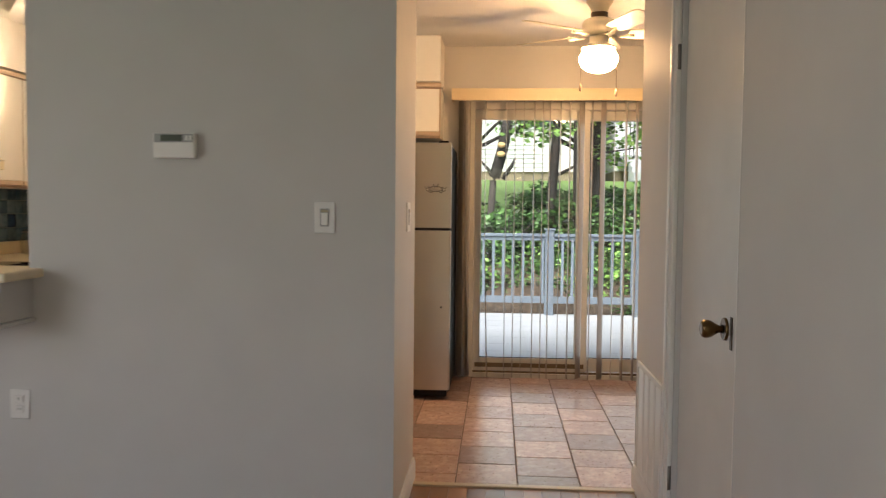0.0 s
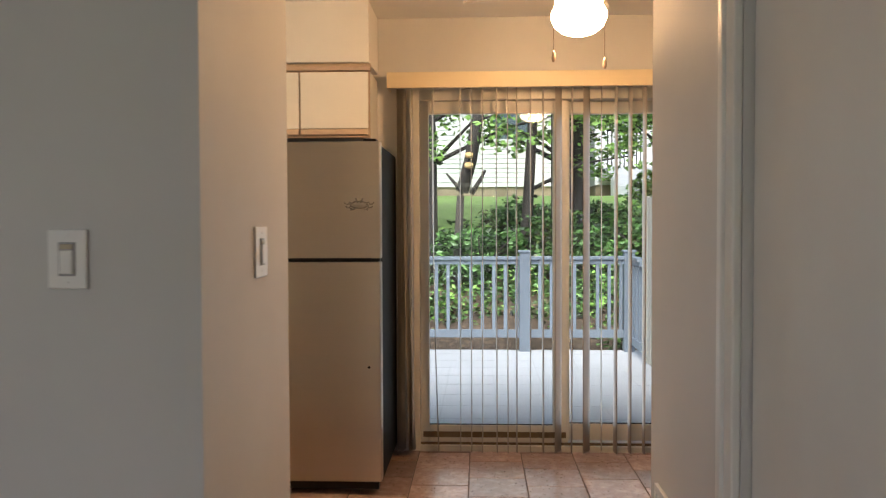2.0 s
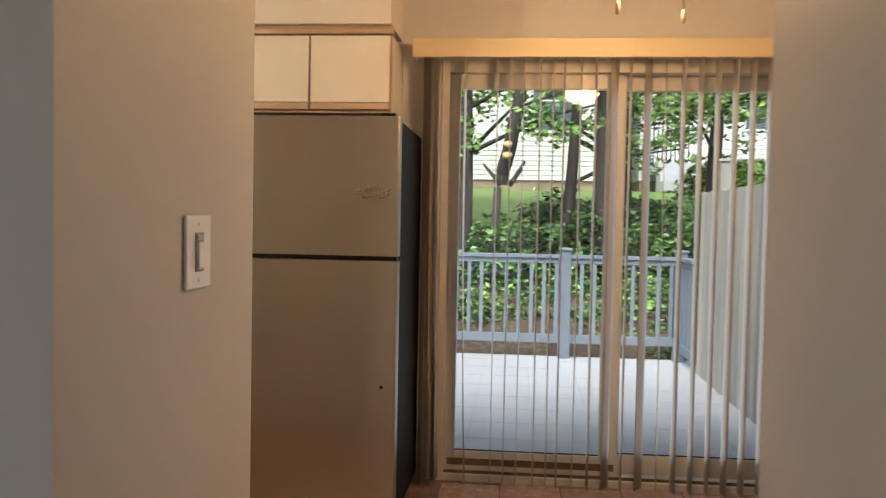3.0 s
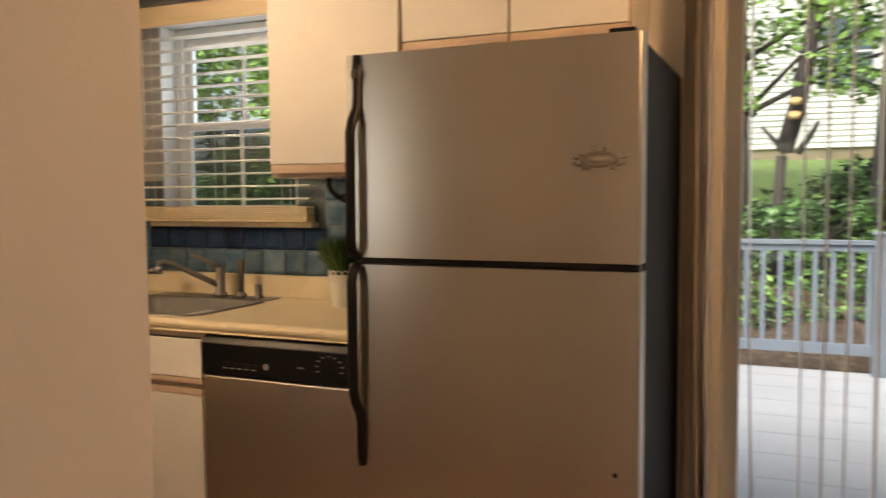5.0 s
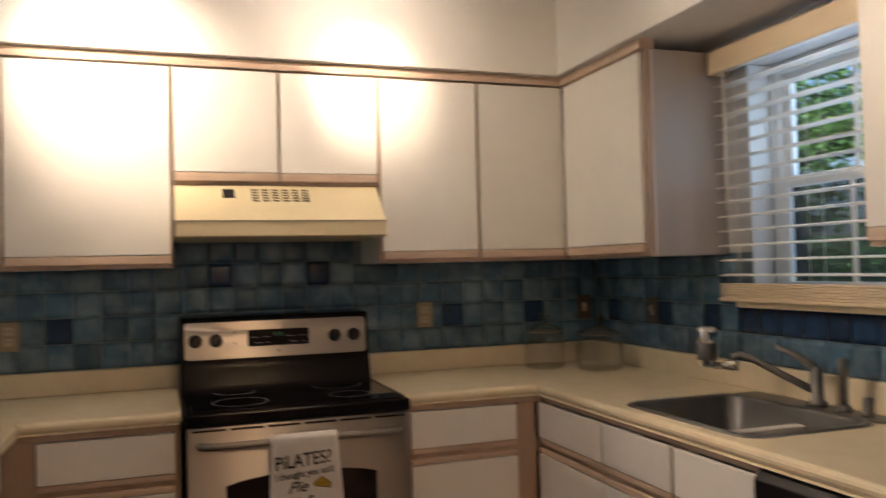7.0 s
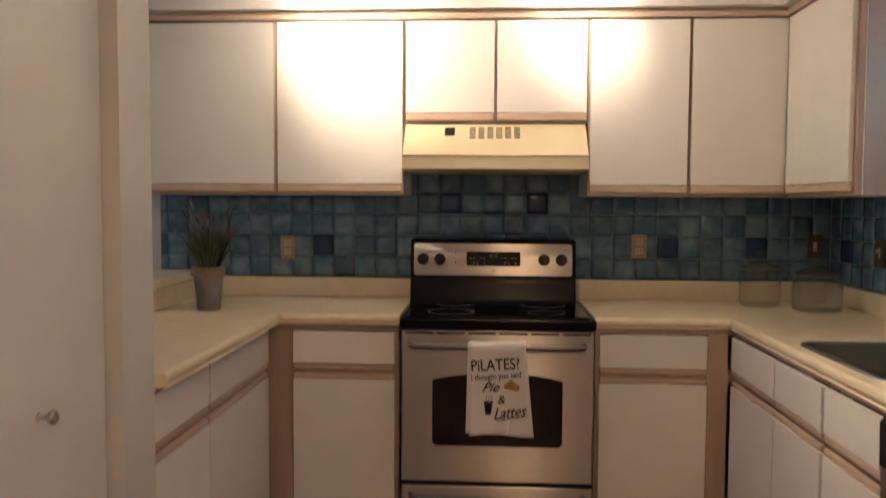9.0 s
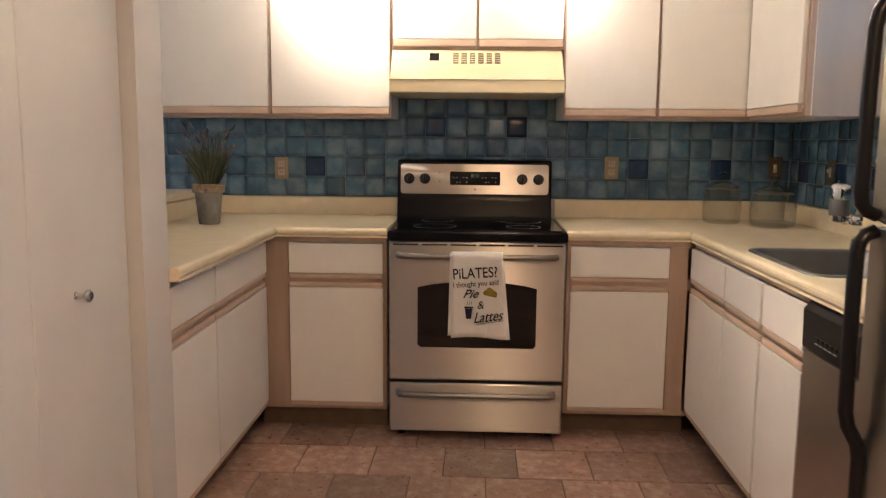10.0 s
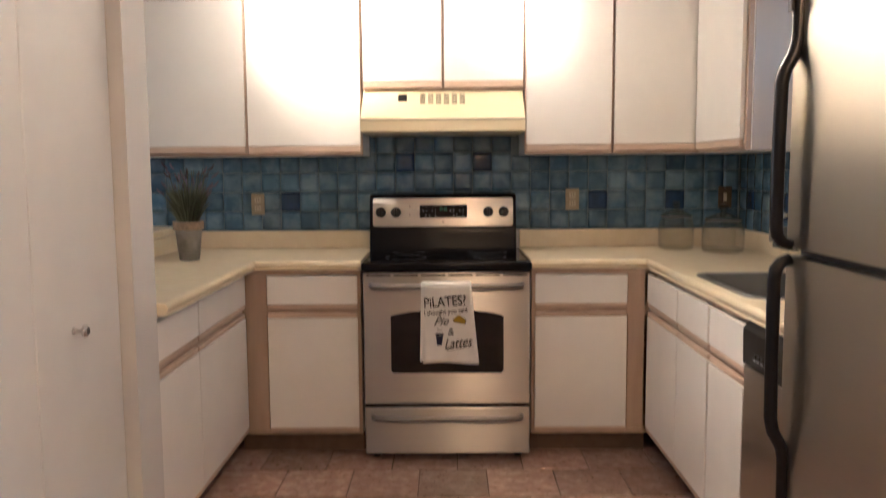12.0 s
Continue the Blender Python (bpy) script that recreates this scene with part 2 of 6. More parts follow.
gb = M_BULB.node_tree.nodes["Principled BSDF"]
gb.inputs["Emission Color"].default_value = (1.0, 0.73, 0.44, 1)
gb.inputs["Emission Strength"].default_value = 240.0


def glass(name, tint, rough=0.0, edge=0.7, bend=4.0):
    m = bpy.data.materials.new(name)
    m.use_nodes = True
    nt = m.node_tree
    n, l = nt.nodes, nt.links
    n.remove(n["Principled BSDF"])
    t, g, mix, lw = (n.new("ShaderNodeBsdfTransparent"), n.new("ShaderNodeBsdfGlossy"), n.new("ShaderNodeMixShader"), n.new("ShaderNodeLayerWeight"))
    t.inputs[0].default_value = (*tint, 1)
    g.inputs["Roughness"].default_value = rough
    lw.inputs[0].default_value = 0.5
    power, scale = n.new("ShaderNodeMath"), n.new("ShaderNodeMath")
    power.operation, scale.operation = "POWER", "MULTIPLY_ADD"
    power.inputs[1].default_value, scale.inputs[1].default_value, scale.inputs[2].default_value = bend, edge, 0.035
    l.new(lw.outputs["Facing"], power.inputs[0]), l.new(power.outputs[0], scale.inputs[0])
    l.new(scale.outputs[0], mix.inputs[0]), l.new(t.outputs[0], mix.inputs[1]), l.new(g.outputs[0], mix.inputs[2])
    l.new(mix.outputs[0], n["Material Output"].inputs[0])
    return m


M_GLASS = glass("window_glass", (0.95, 0.97, 0.96))
M_JAR = glass("jar_glass", (0.982, 0.986, 0.976), 0.03, 0.55, 2.6)
M_JAR_LID = glass("jar_lid_glass", (0.80, 0.83, 0.79), 0.03, 0.8, 2.0)
M_SCREEN = glass("insect_screen", (0.45, 0.46, 0.48), 0.5)


# ---------------------------------------------------------------- building helpers
def box(x0, x1, y0, y1, z0, z1, bevel=0.0, seg=2, bm=None):
    own = bmesh.new()
    bmesh.ops.create_cube(own, size=1.0)
    for v in own.verts:
        v.co = Vector(((x0 + x1) / 2 + v.co.x * (x1 - x0), (y0 + y1) / 2 + v.co.y * (y1 - y0), (z0 + z1) / 2 + v.co.z * (z1 - z0)))
    if bevel:
        bmesh.ops.bevel(own, geom=own.edges[:], offset=bevel, segments=seg, affect="EDGES", profile=0.5)
    return own if bm is None else merge(bm, own)


def merge(bm, other):
    me = bpy.data.meshes.new("tmp")
    other.to_mesh(me)
    other.free()
    bm.from_mesh(me)
    bpy.data.meshes.remove(me)
    return bm


def shaped(points, axis, a0, a1, bevel=0.0):
    """A prism: the 2D outline swept along axis from a0 to a1. Outline in the other two axes, in xyz order."""
    bm = bmesh.new()
    rows = []
    for a in (a0, a1):
        row = []
        for p, q in points:
            co = {"x": (a, p, q), "y": (p, a, q), "z": (p, q, a)}[axis]
            row.append(bm.verts.new(co))
        rows.append(row)
    k = len(points)
    bm.faces.new(rows[0]), bm.faces.new(rows[1][::-1])
    for i in range(k):
        bm.faces.new((rows[0][i], rows[1][i], rows[1][(i + 1) % k], rows[0][(i + 1) % k]))
    bmesh.ops.recalc_face_normals(bm, faces=bm.faces)
    if bevel:
        bmesh.ops.bevel(bm, geom=bm.edges[:], offset=bevel, segments=2, affect="EDGES", profile=0.5)
    return bm


def turned(profile, at, axis="z", seg=24, bm=None):
    """A turned body: profile rows (radius, height) round an axis through at."""
    own = bmesh.new()
    rings = []
    for r, h in profile:
        ring = []
        for i in range(seg):
            a = 2 * math.pi * i / seg
            u, v = r * math.cos(a), r * math.sin(a)
            ring.append(own.verts.new({"z": (u, v, h), "x": (h, u, v), "y": (u, h, v)}[axis]))
        rings.append(ring)
    for p, q in zip(rings, rings[1:]):
        for i in range(seg):
            own.faces.new((p[i], p[(i + 1) % seg], q[(i + 1) % seg], q[i]))
    own.faces.new(rings[0][::-1]), own.faces.new(rings[-1])
    bmesh.ops.recalc_face_normals(own, faces=own.faces)
    bmesh.ops.translate(own, verts=own.verts, vec=at)
    for f in own.faces:
        f.smooth = len(f.verts) == 4
    return own if bm is None else merge(bm, own)


def tube(path, radius, seg=10, flat=1.0, bm=None):
    """A round bar along a path; radius a number or one for each point; flat squeezes it sideways."""
    own = bmesh.new()
    pts = [Vector(p) for p in path]
    radii = radius if isinstance(radius, (list, tuple)) else [radius] * len(pts)
    rings, side = [], None
    for i, p in enumerate(pts):
        way = (pts[min(i + 1, len(pts) - 1)] - pts[max(i - 1, 0)]).normalized()
        if side is None:
            side = way.orthogonal().normalized()
        side = (side - way * side.dot(way)).normalized()
        up = way.cross(side)
        rings.append([own.verts.new(p + radii[i] * (side * math.cos(2 * math.pi * k / seg) + up * flat * math.sin(2 * math.pi * k / seg))) for k in range(seg)])
    for p, q in zip(rings, rings[1:]):
        for k in range(seg):
            own.faces.new((p[k], p[(k + 1) % seg], q[(k + 1) % seg], q[k]))
    own.faces.new(rings[0][::-1]), own.faces.new(rings[-1])
    bmesh.ops.recalc_face_normals(own, faces=own.faces)
    for f in own.faces:
        f.smooth = len(f.verts) == 4
    return own if bm is None else merge(bm, own)


WHERE = {}


def thing(name, at, label, category, group="", kind=""):
    ob = new(name)
    ob.empty_display_size = 0.1
    ob.matrix_basis = Matrix.Translation(at)
    WHERE[ob.name] = ob.matrix_basis.copy()
    return tagged(ob, label, category, group, kind)


def part(name, bm, mat, parent=None, label="", base=None, soft=False):
    me = bpy.data.meshes.new(name)
    if soft:
        for f in bm.faces:
            f.smooth = True
    if base is not None:
        bmesh.ops.translate(bm, verts=bm.verts, vec=-Vector(base))
    bm.to_mesh(me)
    bm.free()
    me.materials.append(mat)
    ob = new(name, me)
    if base is not None:
        ob.matrix_basis = Matrix.Translation(base)
    if parent is not None:
        ob.parent = parent
        ob.matrix_parent_inverse = WHERE.get(parent.name, Matrix.Identity(4)).inverted()
    return tagged(ob, label)


def solo(name, bm, mat, base, label, category, group="", kind="", soft=False):
    return tagged(part(name, bm, mat, None, "", base, soft), label, category, group, kind)


def setting(name, bm, mat, label="", category=""):
    return tagged(part(name, bm, mat), label, category, "", "structure")


# ---------------------------------------------------------------- the shell
H = 2.5
YF = 4.585                   # line between tile and wood floor
XW, YN = -3.70, 7.0          # kitchen west wall, north wall
YC, YP = 4.675, 4.555         # north faces of the pantry closet: hall end, column end
YT = 3.95                    # living room face of the thermostat wall
XH = -0.475                  # hall's west wall
YE = 4.665                   # end of the hall's east wall
XR = 0.566                   # hall's east wall
bm = box(XW - 0.12, 3.02, YF, YN + 0.15, -0.12, -0.006)
box(XW - 0.12, XH - 0.12, 4.05, YF, -0.12, -0.006, bm=bm)
floor_kitchen = setting("floor_kitchen", bm, M_GROUT, "brown stoneware tile kitchen floor in running bond with dark grout", "floor")
floor_living = setting("floor_living", box(XW - 0.12, XR + 0.9, -2.32, YF, -0.12, -0.008), M_WOOD, "dark red-brown wood floor of the living room", "floor")
setting("ceiling", box(XW - 0.12, 3.02, -2.32, YN + 0.15, H, H + 0.1), M_CEIL, "white painted ceiling", "ceiling")

# north wall round the patio door and the sink window
SX0, SX1, SZ = -0.31, 1.45, 2.09
WX0, WX1, WZ0, WZ1 = -2.60, -1.90, 1.225, 2.07
bm = box(XW - 0.12, WX0, YN, YN + 0.15, 0, H)
box(WX0, WX1, YN, YN + 0.15, 0, WZ0, bm=bm)
box(WX0, WX1, YN, YN + 0.15, WZ1, H, bm=bm)
box(WX1, SX0, YN, YN + 0.15, 0, H, bm=bm)
box(SX0, SX1, YN, YN + 0.15, SZ, H, bm=bm)
box(SX1, 3.02, YN, YN + 0.15, 0, H, bm=bm)
wall_north = setting("wall_north", bm, M_WALL, "light grey painted wall with patio door and sink window", "wall")
bm = box(XW - 0.12, XW, 2.25, YN, 0, H)
box(XW - 0.12, XW, -2.32, -0.25, 0, H, bm=bm)
box(XW - 0.12, XW, -0.25, 2.25, 0, 0.6, bm=bm)
box(XW - 0.12, XW, -0.25, 2.25, 2.1, H, bm=bm)
wall_west = setting("wall_west", bm, M_WALL, "light grey painted wall behind the range", "wall")
setting("wall_east", box(2.9, 3.02, YE, YN, 0, H), M_WALL, "light grey painted wall", "wall")
setting("wall_dining_south", box(XR + 0.12, 3.02, YE - 0.12, YE, 0, H), M_WALL, "light grey painted wall", "wall")

# hall's east wall with its closet doorway
DY0, DY1, DZ = 3.145, 3.89, 2.04
bm = box(XR, XR + 0.12, -2.32, DY0, 0, H)
box(XR, XR + 0.12, DY1, YE, 0, H, bm=bm)
box(XR, XR + 0.12, DY0, DY1, DZ, H, bm=bm)
setting("wall_hall_east", bm, M_WALL, "light grey painted hall wall with a closet doorway", "wall")
bm = box(XR + 0.12, XR + 0.85, DY0 - 0.2, DY0 - 0.1, 0, H)
box(XR + 0.12, XR + 0.85, DY1 + 0.1, DY1 + 0.2, 0, H, bm=bm)
box(XR + 0.85, XR + 0.95, DY0 - 0.2, DY1 + 0.2, 0, H, bm=bm)
setting("wall_hall_closet", bm, M_WALL, "grey painted closet interior", "wall")

# pantry closet: thermostat wall, hall side, column beside the counter, header over the bifold
PANTRY = "light grey painted wall of the pantry closet"
setting("wall_thermostat", box(-1.922, XH, YT, YT + 0.11, 0, H), M_WALL, PANTRY, "wall")
setting("wall_hall_west", box(XH - 0.11, XH, YT + 0.11, YC, 0, H), M_WALL, PANTRY, "wall")
setting("wall_pantry_east", box(-0.81, XH - 0.11, YC - 0.12, YC, 0, H), M_WALL, PANTRY, "wall")
setting("wall_column", box(-1.935, -1.760, YT + 0.11, YP, 0, H), M_WALL, "grey painted end column of the pantry closet", "wall")
setting("wall_bifold_header", box(-1.760, -0.81, YP - 0.11, YP, 2.06, H), M_WALL, PANTRY, "wall")
# half wall under the raised bar
setting("wall_half", box(XW, -1.922, YT, YT + 0.09, 0, 0.995), M_WALL, "light grey painted half wall under the bar", "wall")
# living room's south wall with its window
SWX0, SWX1, SWZ = -2.0, 0.46, 0.35
bm = box(XW - 0.12, SWX0, -2.32, -2.2, 0, H)
box(SWX0, SWX1, -2.32, -2.2, 0, SWZ, bm=bm)
box(SWX0, SWX1, -2.32, -2.2, 2.1, H, bm=bm)
box(SWX1, XR + 0.12, -2.32, -2.2, 0, H, bm=bm)
setting("wall_south", bm, M_WALL, "light grey painted living room wall with a wide window", "wall")
# soffit over the wall cabinets
bm = box(XW, -3.318, 3.88, 6.618, 2.179, H)
box(XW, -0.503, 6.618, YN, 2.179, H, bm=bm)
setting("soffit", bm, M_SOFFIT, "white painted soffit above the wall cabinets", "soffit")


def skirting(name, a, b, face, axis, label="white painted baseboard"):
    """A moulded board along a wall: face is the wall's plane, positive or negative outwards by sign of the last item."""
    f, s = face
    outline = [(f, 0.0), (f + s * 0.013, 0.0), (f + s * 0.013, 0.075), (f + s * 0.009, 0.088), (f + s * 0.006, 0.1), (f, 0.1)]
    return setting(name, shaped(outline, axis, a, b), M_TRIM, label, "baseboard")


skirting("baseboard_hall_west", YT - 0.012, YC, (XH, 1), "y")
skirting("baseboard_thermostat", -1.922, XH, (YT, -1), "x")
skirting("baseboard_hall_east", DY1 + 0.085, YE, (XR, -1), "y")
skirting("baseboard_column", -1.940, -1.760, (YP, 1), "x")
skirting("baseboard_pantry", -0.81, XH, (YC, 1), "x")
skirting("baseboard_north", -0.36, SX0 - 0.06, (YN, -1), "x")
setting("trim_quarter_round", tube([(-1.955, YP + 0.022, 0.008), (-1.760, YP + 0.022, 0.008)], 0.011), M_ALMOND, "worn cream quarter-round trim at the column foot", "trim")
setting("threshold", box(XH, XR, YF - 0.02, YF + 0.02, -0.006, 0.008, 0.003), M_ALMOND, "pale wooden threshold strip between tile and wood floor", "threshold")
bm = box(XR - 0.018, XR, DY1, DY1 + 0.06, 0, DZ + 0.06, 0.004)
box(XR - 0.026, XR, DY1 + 0.045, DY1 + 0.075, 0, DZ + 0.075, 0.004, bm=bm)
box(XR - 0.018, XR, DY0 - 0.005, DY1 + 0.06, DZ, DZ + 0.06, 0.004, bm=bm)
setting("trim_door_casing", bm, M_TRIM, "glossy white painted door casing", "trim")


# ---------------------------------------------------------------- kitchen cabinets
def wall_cabinet(facing, a0, a1, z0, z1, depth, doors, label, group="wall cabinets", side=False):
    """A wall cabinet: facing 'x' hangs on the west wall, 'y' on the north wall; a0..a1 along the wall; doors: list of spans."""
    fx = XW + depth if facing == "x" else YN - depth
    s = 1 if facing == "x" else -1

    def slab(lo, hi, d0, d1, p, q, bevel=0.002):
        u0, u1 = sorted((fx + s * d0, fx + s * d1))
        return box(u0, u1, lo, hi, p, q, bevel) if facing == "x" else box(lo, hi, u0, u1, p, q, bevel)

    at = (XW, (a0 + a1) / 2, z0) if facing == "x" else ((a0 + a1) / 2, YN, z0)
    cab = thing("wall_cabinet", at, label, "cabinet", group)
    part("body", slab(a0, a1, -depth + 0.002, -0.02, z0, z1), M_LAMINATE, cab)
    frame_bm = slab(a0, a1, -0.02, 0.0, z0, z0 + 0.03)
    for lo, hi in ((a0, a0 + 0.022), (a1 - 0.022, a1)):
        merge(frame_bm, slab(lo, hi, -0.02, -0.0005, z0 + 0.03, z1 - 0.02))
    merge(frame_bm, slab(a0, a1, -0.02, 0.0, z1 - 0.02, z1))
    for (l0, h0), (l1, h1) in zip(doors, doors[1:]):
        merge(frame_bm, slab(h0 - 0.02, l1 + 0.02, -0.02, -0.001, z0 + 0.03, z1 - 0.02))
    part("face_frame", frame_bm, M_OAK, cab, "pickled oak face frame")
    for lo, hi in doors:
        door = part("door", slab(lo, hi, 0.001, 0.019, z0 + 0.048, z1 - 0.008, 0.0015), M_LAMINATE, cab, "flat white laminate door")
        lip = slab(lo, hi, 0.001, 0.019, z0 + 0.014, z0 + 0.046, 0.004)
        part("finger_pull", lip, M_OAK_H, door, "bevelled oak finger pull")
    if side:
        part("end_panel", slab(a1 - 0.004, a1 + 0.003, -depth + 0.002, -0.024, z0, z1, 0.001), M_ENDPANEL, cab, "plain taupe-grey end panel")
    return cab


D = 0.33
UZ0, UZ1 = 1.395, 2.14
wall_cabinet("x", 3.90, 4.498, UZ0, UZ1, D, [(3.91, 4.490)], "white laminate wall cabinet with oak finger pull beside the pass-through")
wall_cabinet("x", 4.500, 5.056, UZ0, UZ1, D, [(4.506, 5.048)], "white laminate wall cabinet lit by a track lamp beside the hood")
wall_cabinet("x", 5.058, 5.836, 1.70, UZ1, D, [(5.064, 5.440), (5.452, 5.830)], "low two-door white laminate cabinet above the range hood")
wall_cabinet("x", 5.838, 6.262, UZ0, UZ1, D, [(5.846, 6.253)], "white laminate wall cabinet with oak frame beside the hood")
wall_cabinet("x", 6.264, 6.996, UZ0, UZ1, D, [(6.268, 6.655)], "white laminate corner wall cabinet with oak finger pull")
wall_cabinet("y", XW + D + 0.022, -2.73, UZ0, UZ1, D, [(-3.335, -2.752)], "white laminate wall cabinet beside the sink window", side=True)
wall_cabinet("y", -1.79, -1.262, UZ0, UZ1, D, [(-1.783, -1.268)], "tall white laminate wall cabinet between window and refrigerator")
wall_cabinet("y", -1.26, -0.505, 1.785, UZ1, D, [(-1.252, -0.886), (-0.876, -0.513)], "short two-door white laminate cabinet above the refrigerator")
# crown strip between cabinets and soffit
bm = shaped([(XW + D - 0.03, 2.142), (XW + D + 0.022, 2.142), (XW + D + 0.026, 2.160), (XW + D + 0.014, 2.178), (XW + D - 0.03, 2.178)], "y", 3.90, 6.66)
setting("trim_crown_west", bm, M_OAK_H, "oak crown strip over the wall cabinets", "trim")
for k, (a, b) in enumerate(((XW + D, -2.73), (-1.79, -0.50))):
    f = YN - D
    setting("trim_crown_north_%d" % (k + 1), shaped([(f + 0.03, 2.142), (f - 0.022, 2.142), (f - 0.026, 2.160), (f - 0.014, 2.178), (f + 0.03, 2.178)], "x", a, b), M_OAK_H,
            "oak crown strip over the wall cabinets", "trim")


def base_cabinet(facing, a0, a1, front, back, columns, label, doors=None, stiles=()):
    """A base cabinet: facing 'x', 'n' (front towards south) or 's' (front towards north); columns: drawer spans."""
    s = {"x": 1, "n": -1, "s": 1}[facing]

    def slab(lo, hi, d0, d1, p, q, bevel=0.002):
        u0, u1 = sorted((front + s * d0, front + s * d1))
        return box(u0, u1, lo, hi, p, q, bevel) if facing == "x" else box(lo, hi, u0, u1, p, q, bevel)

    dep = abs(front - back)
    mid = (a0 + a1) / 2
    cab = thing("base_cabinet", (back, mid, 0) if facing == "x" else (mid, back, 0), label, "cabinet", "base cabinets")
    body = slab(a0, a1, -dep, -0.02, 0.10, 0.72 if facing == "n" else 0.872)
    if facing == "n":
        for lo, hi, d0, d1 in ((a0, a0 + 0.018, -dep, -0.02), (a1 - 0.018, a1, -dep, -0.02), (a0 + 0.019, a1 - 0.019, -dep, -dep + 0.012)):
            merge(body, slab(lo, hi, d0, d1, 0.718, 0.872))
    part("body", body, M_LAMINATE, cab)
    part("toe_kick", slab(a0, a1, -dep, -0.07, 0.0, 0.10), M_TOE, cab, "dark recessed wooden toe kick")
    fr = slab(a0, a1, -0.02, 0.0, 0.10, 0.125)
    for lo, hi in [(a0, a0 + 0.025), (a1 - 0.025, a1)] + list(stiles):
        merge(fr, slab(lo, hi, -0.02, -0.0006, 0.125, 0.85))
    merge(fr, slab(a0, a1, -0.02, 0.0, 0.85, 0.872))
    merge(fr, slab(a0, a1, -0.02, -0.0003, 0.66, 0.712))
    part("face_frame", fr, M_OAK, cab, "pickled oak face frame")
    for lo, hi in columns:
        dr = part("drawer", slab(lo, hi, 0.001, 0.019, 0.716, 0.846, 0.0015), M_LAMINATE, cab, "white laminate drawer front")
        part("finger_pull", slab(lo, hi, 0.001, 0.017, 0.692, 0.7145, 0.006), M_OAK_H, dr, "bevelled oak finger pull")
    for lo, hi in doors or columns:
        d = part("door", slab(lo, hi, 0.001, 0.019, 0.138, 0.652, 0.0015), M_LAMINATE, cab, "flat white laminate door")
        part("finger_pull", slab(lo, hi, 0.001, 0.017, 0.6535, 0.676, 0.006), M_OAK_H, d, "bevelled oak finger pull")
        part("edge_strip", slab(lo, hi, 0.001, 0.018, 0.118, 0.136, 0.003), M_OAK_H, d, "oak edge strip")
    return cab


BX, BN, BS = XW + 0.61, 6.39, 4.520      # faces of the base cabinets: west run, north run, south run
base_cabinet("x", 4.49, 5.066, BX, XW, [(4.639, 5.050)], "white laminate base cabinet beside the range", stiles=[(4.49, 4.632)])
base_cabinet("x", 5.846, 6.386, BX, XW, [(5.862, 6.280)], "white laminate base cabinet between range and corner", stiles=[(6.286, 6.386)])
base_cabinet("n", BX + 0.002, -2.218, BN, YN, [(-3.074, -2.605), (-2.597, -2.226)], "white laminate sink base cabinet with false drawer fronts",
             doors=[(-3.074, -2.603), (-2.599, -2.226)])
base_cabinet("n", -2.214, -1.872, BN, YN, [(-2.206, -1.880)], "narrow white laminate base cabinet beside the dishwasher")
base_cabinet("s", BX + 0.002, -1.940, BS, YT + 0.092, [(-3.074, -2.400), (-2.390, -1.974)], "white laminate base cabinet under the bar counter",
             doors=[(-3.074, -2.392), (-2.388, -1.974)])


# ---------------------------------------------------------------- counters
def nosed(axis, front, s, back, a0, a1, bm=None):
    """A post-formed counter strip with a rounded nose, front edge towards s."""
    z0, z1, r = 0.874, 0.915, 0.018
    pts = [(back, z0), (front - s * 0.004, z0)]
    for k in range(7):
        a = radians(-70 + 160 * k / 6)
        pts.append((front - s * r + s * r * math.cos(a), z1 - r + r * math.sin(a)))
    pts.append((back, z1))
    own = shaped(pts, axis, a0, a1)
    return own if bm is None else merge(bm, own)


CX, CN, CS = XW + 0.635, 6.362, 4.590
SK = (-2.55, -1.945, 6.415, 6.945)        # sink cut-out
counter = thing("countertop", (-3.2, 6.7, 0.874), "cream laminate countertop with rounded edge and sink cut-out", "countertop")
for piece in (nosed("y", CX, 1, XW + 0.001, 5.842, CN), box(XW + 0.001, CX, CN, YN - 0.001, 0.874, 0.915), nosed("x", CN, -1, SK[2] + 0.02, CX, -1.245),
              box(CX, SK[0] + 0.02, SK[2] + 0.02, YN - 0.001, 0.874, 0.915), box(SK[0] + 0.02, SK[1] - 0.02, SK[3] - 0.02, YN - 0.001, 0.874, 0.915),
              box(SK[1] - 0.02, -1.245, SK[2] + 0.02, YN - 0.001, 0.874, 0.915)):
    part("top", piece, M_COUNTER, counter)
bm = box(XW + 0.001, XW + 0.022, 5.842, YN - 0.022, 0.915, 1.006, 0.004)
box(XW + 0.001, -1.245, YN - 0.022, YN - 0.001, 0.915, 1.006, 0.004, bm=bm)
part("backsplash_lip", bm, M_COUNTER, counter)
counter2 = thing("countertop", (-3.2, 4.4, 0.874), "cream laminate corner countertop with rounded edge under the bar", "countertop")
for piece in (nosed("y", CX, 1, XW + 0.001, CS, 5.070), box(XW + 0.001, CX, YT + 0.092, CS, 0.874, 0.915), nosed("x", CS, 1, YT + 0.092, CX, -1.937)):
    part("top", piece, M_COUNTER, counter2)
bm = box(XW + 0.001, XW + 0.022, YT + 0.10, 5.070, 0.915, 1.006, 0.004)
part("backsplash_lip", bm, M_COUNTER, counter2)
part("backsplash_lip", box(XW + 0.023, -1.937, YT + 0.092, YT + 0.112, 0.915, 0.9985, 0.003), M_COUNTER, counter2)
bar = thing("bar_top", (-2.8, 3.85, 0.84), "cream laminate raised bar top on a boxed grey apron", "counter")
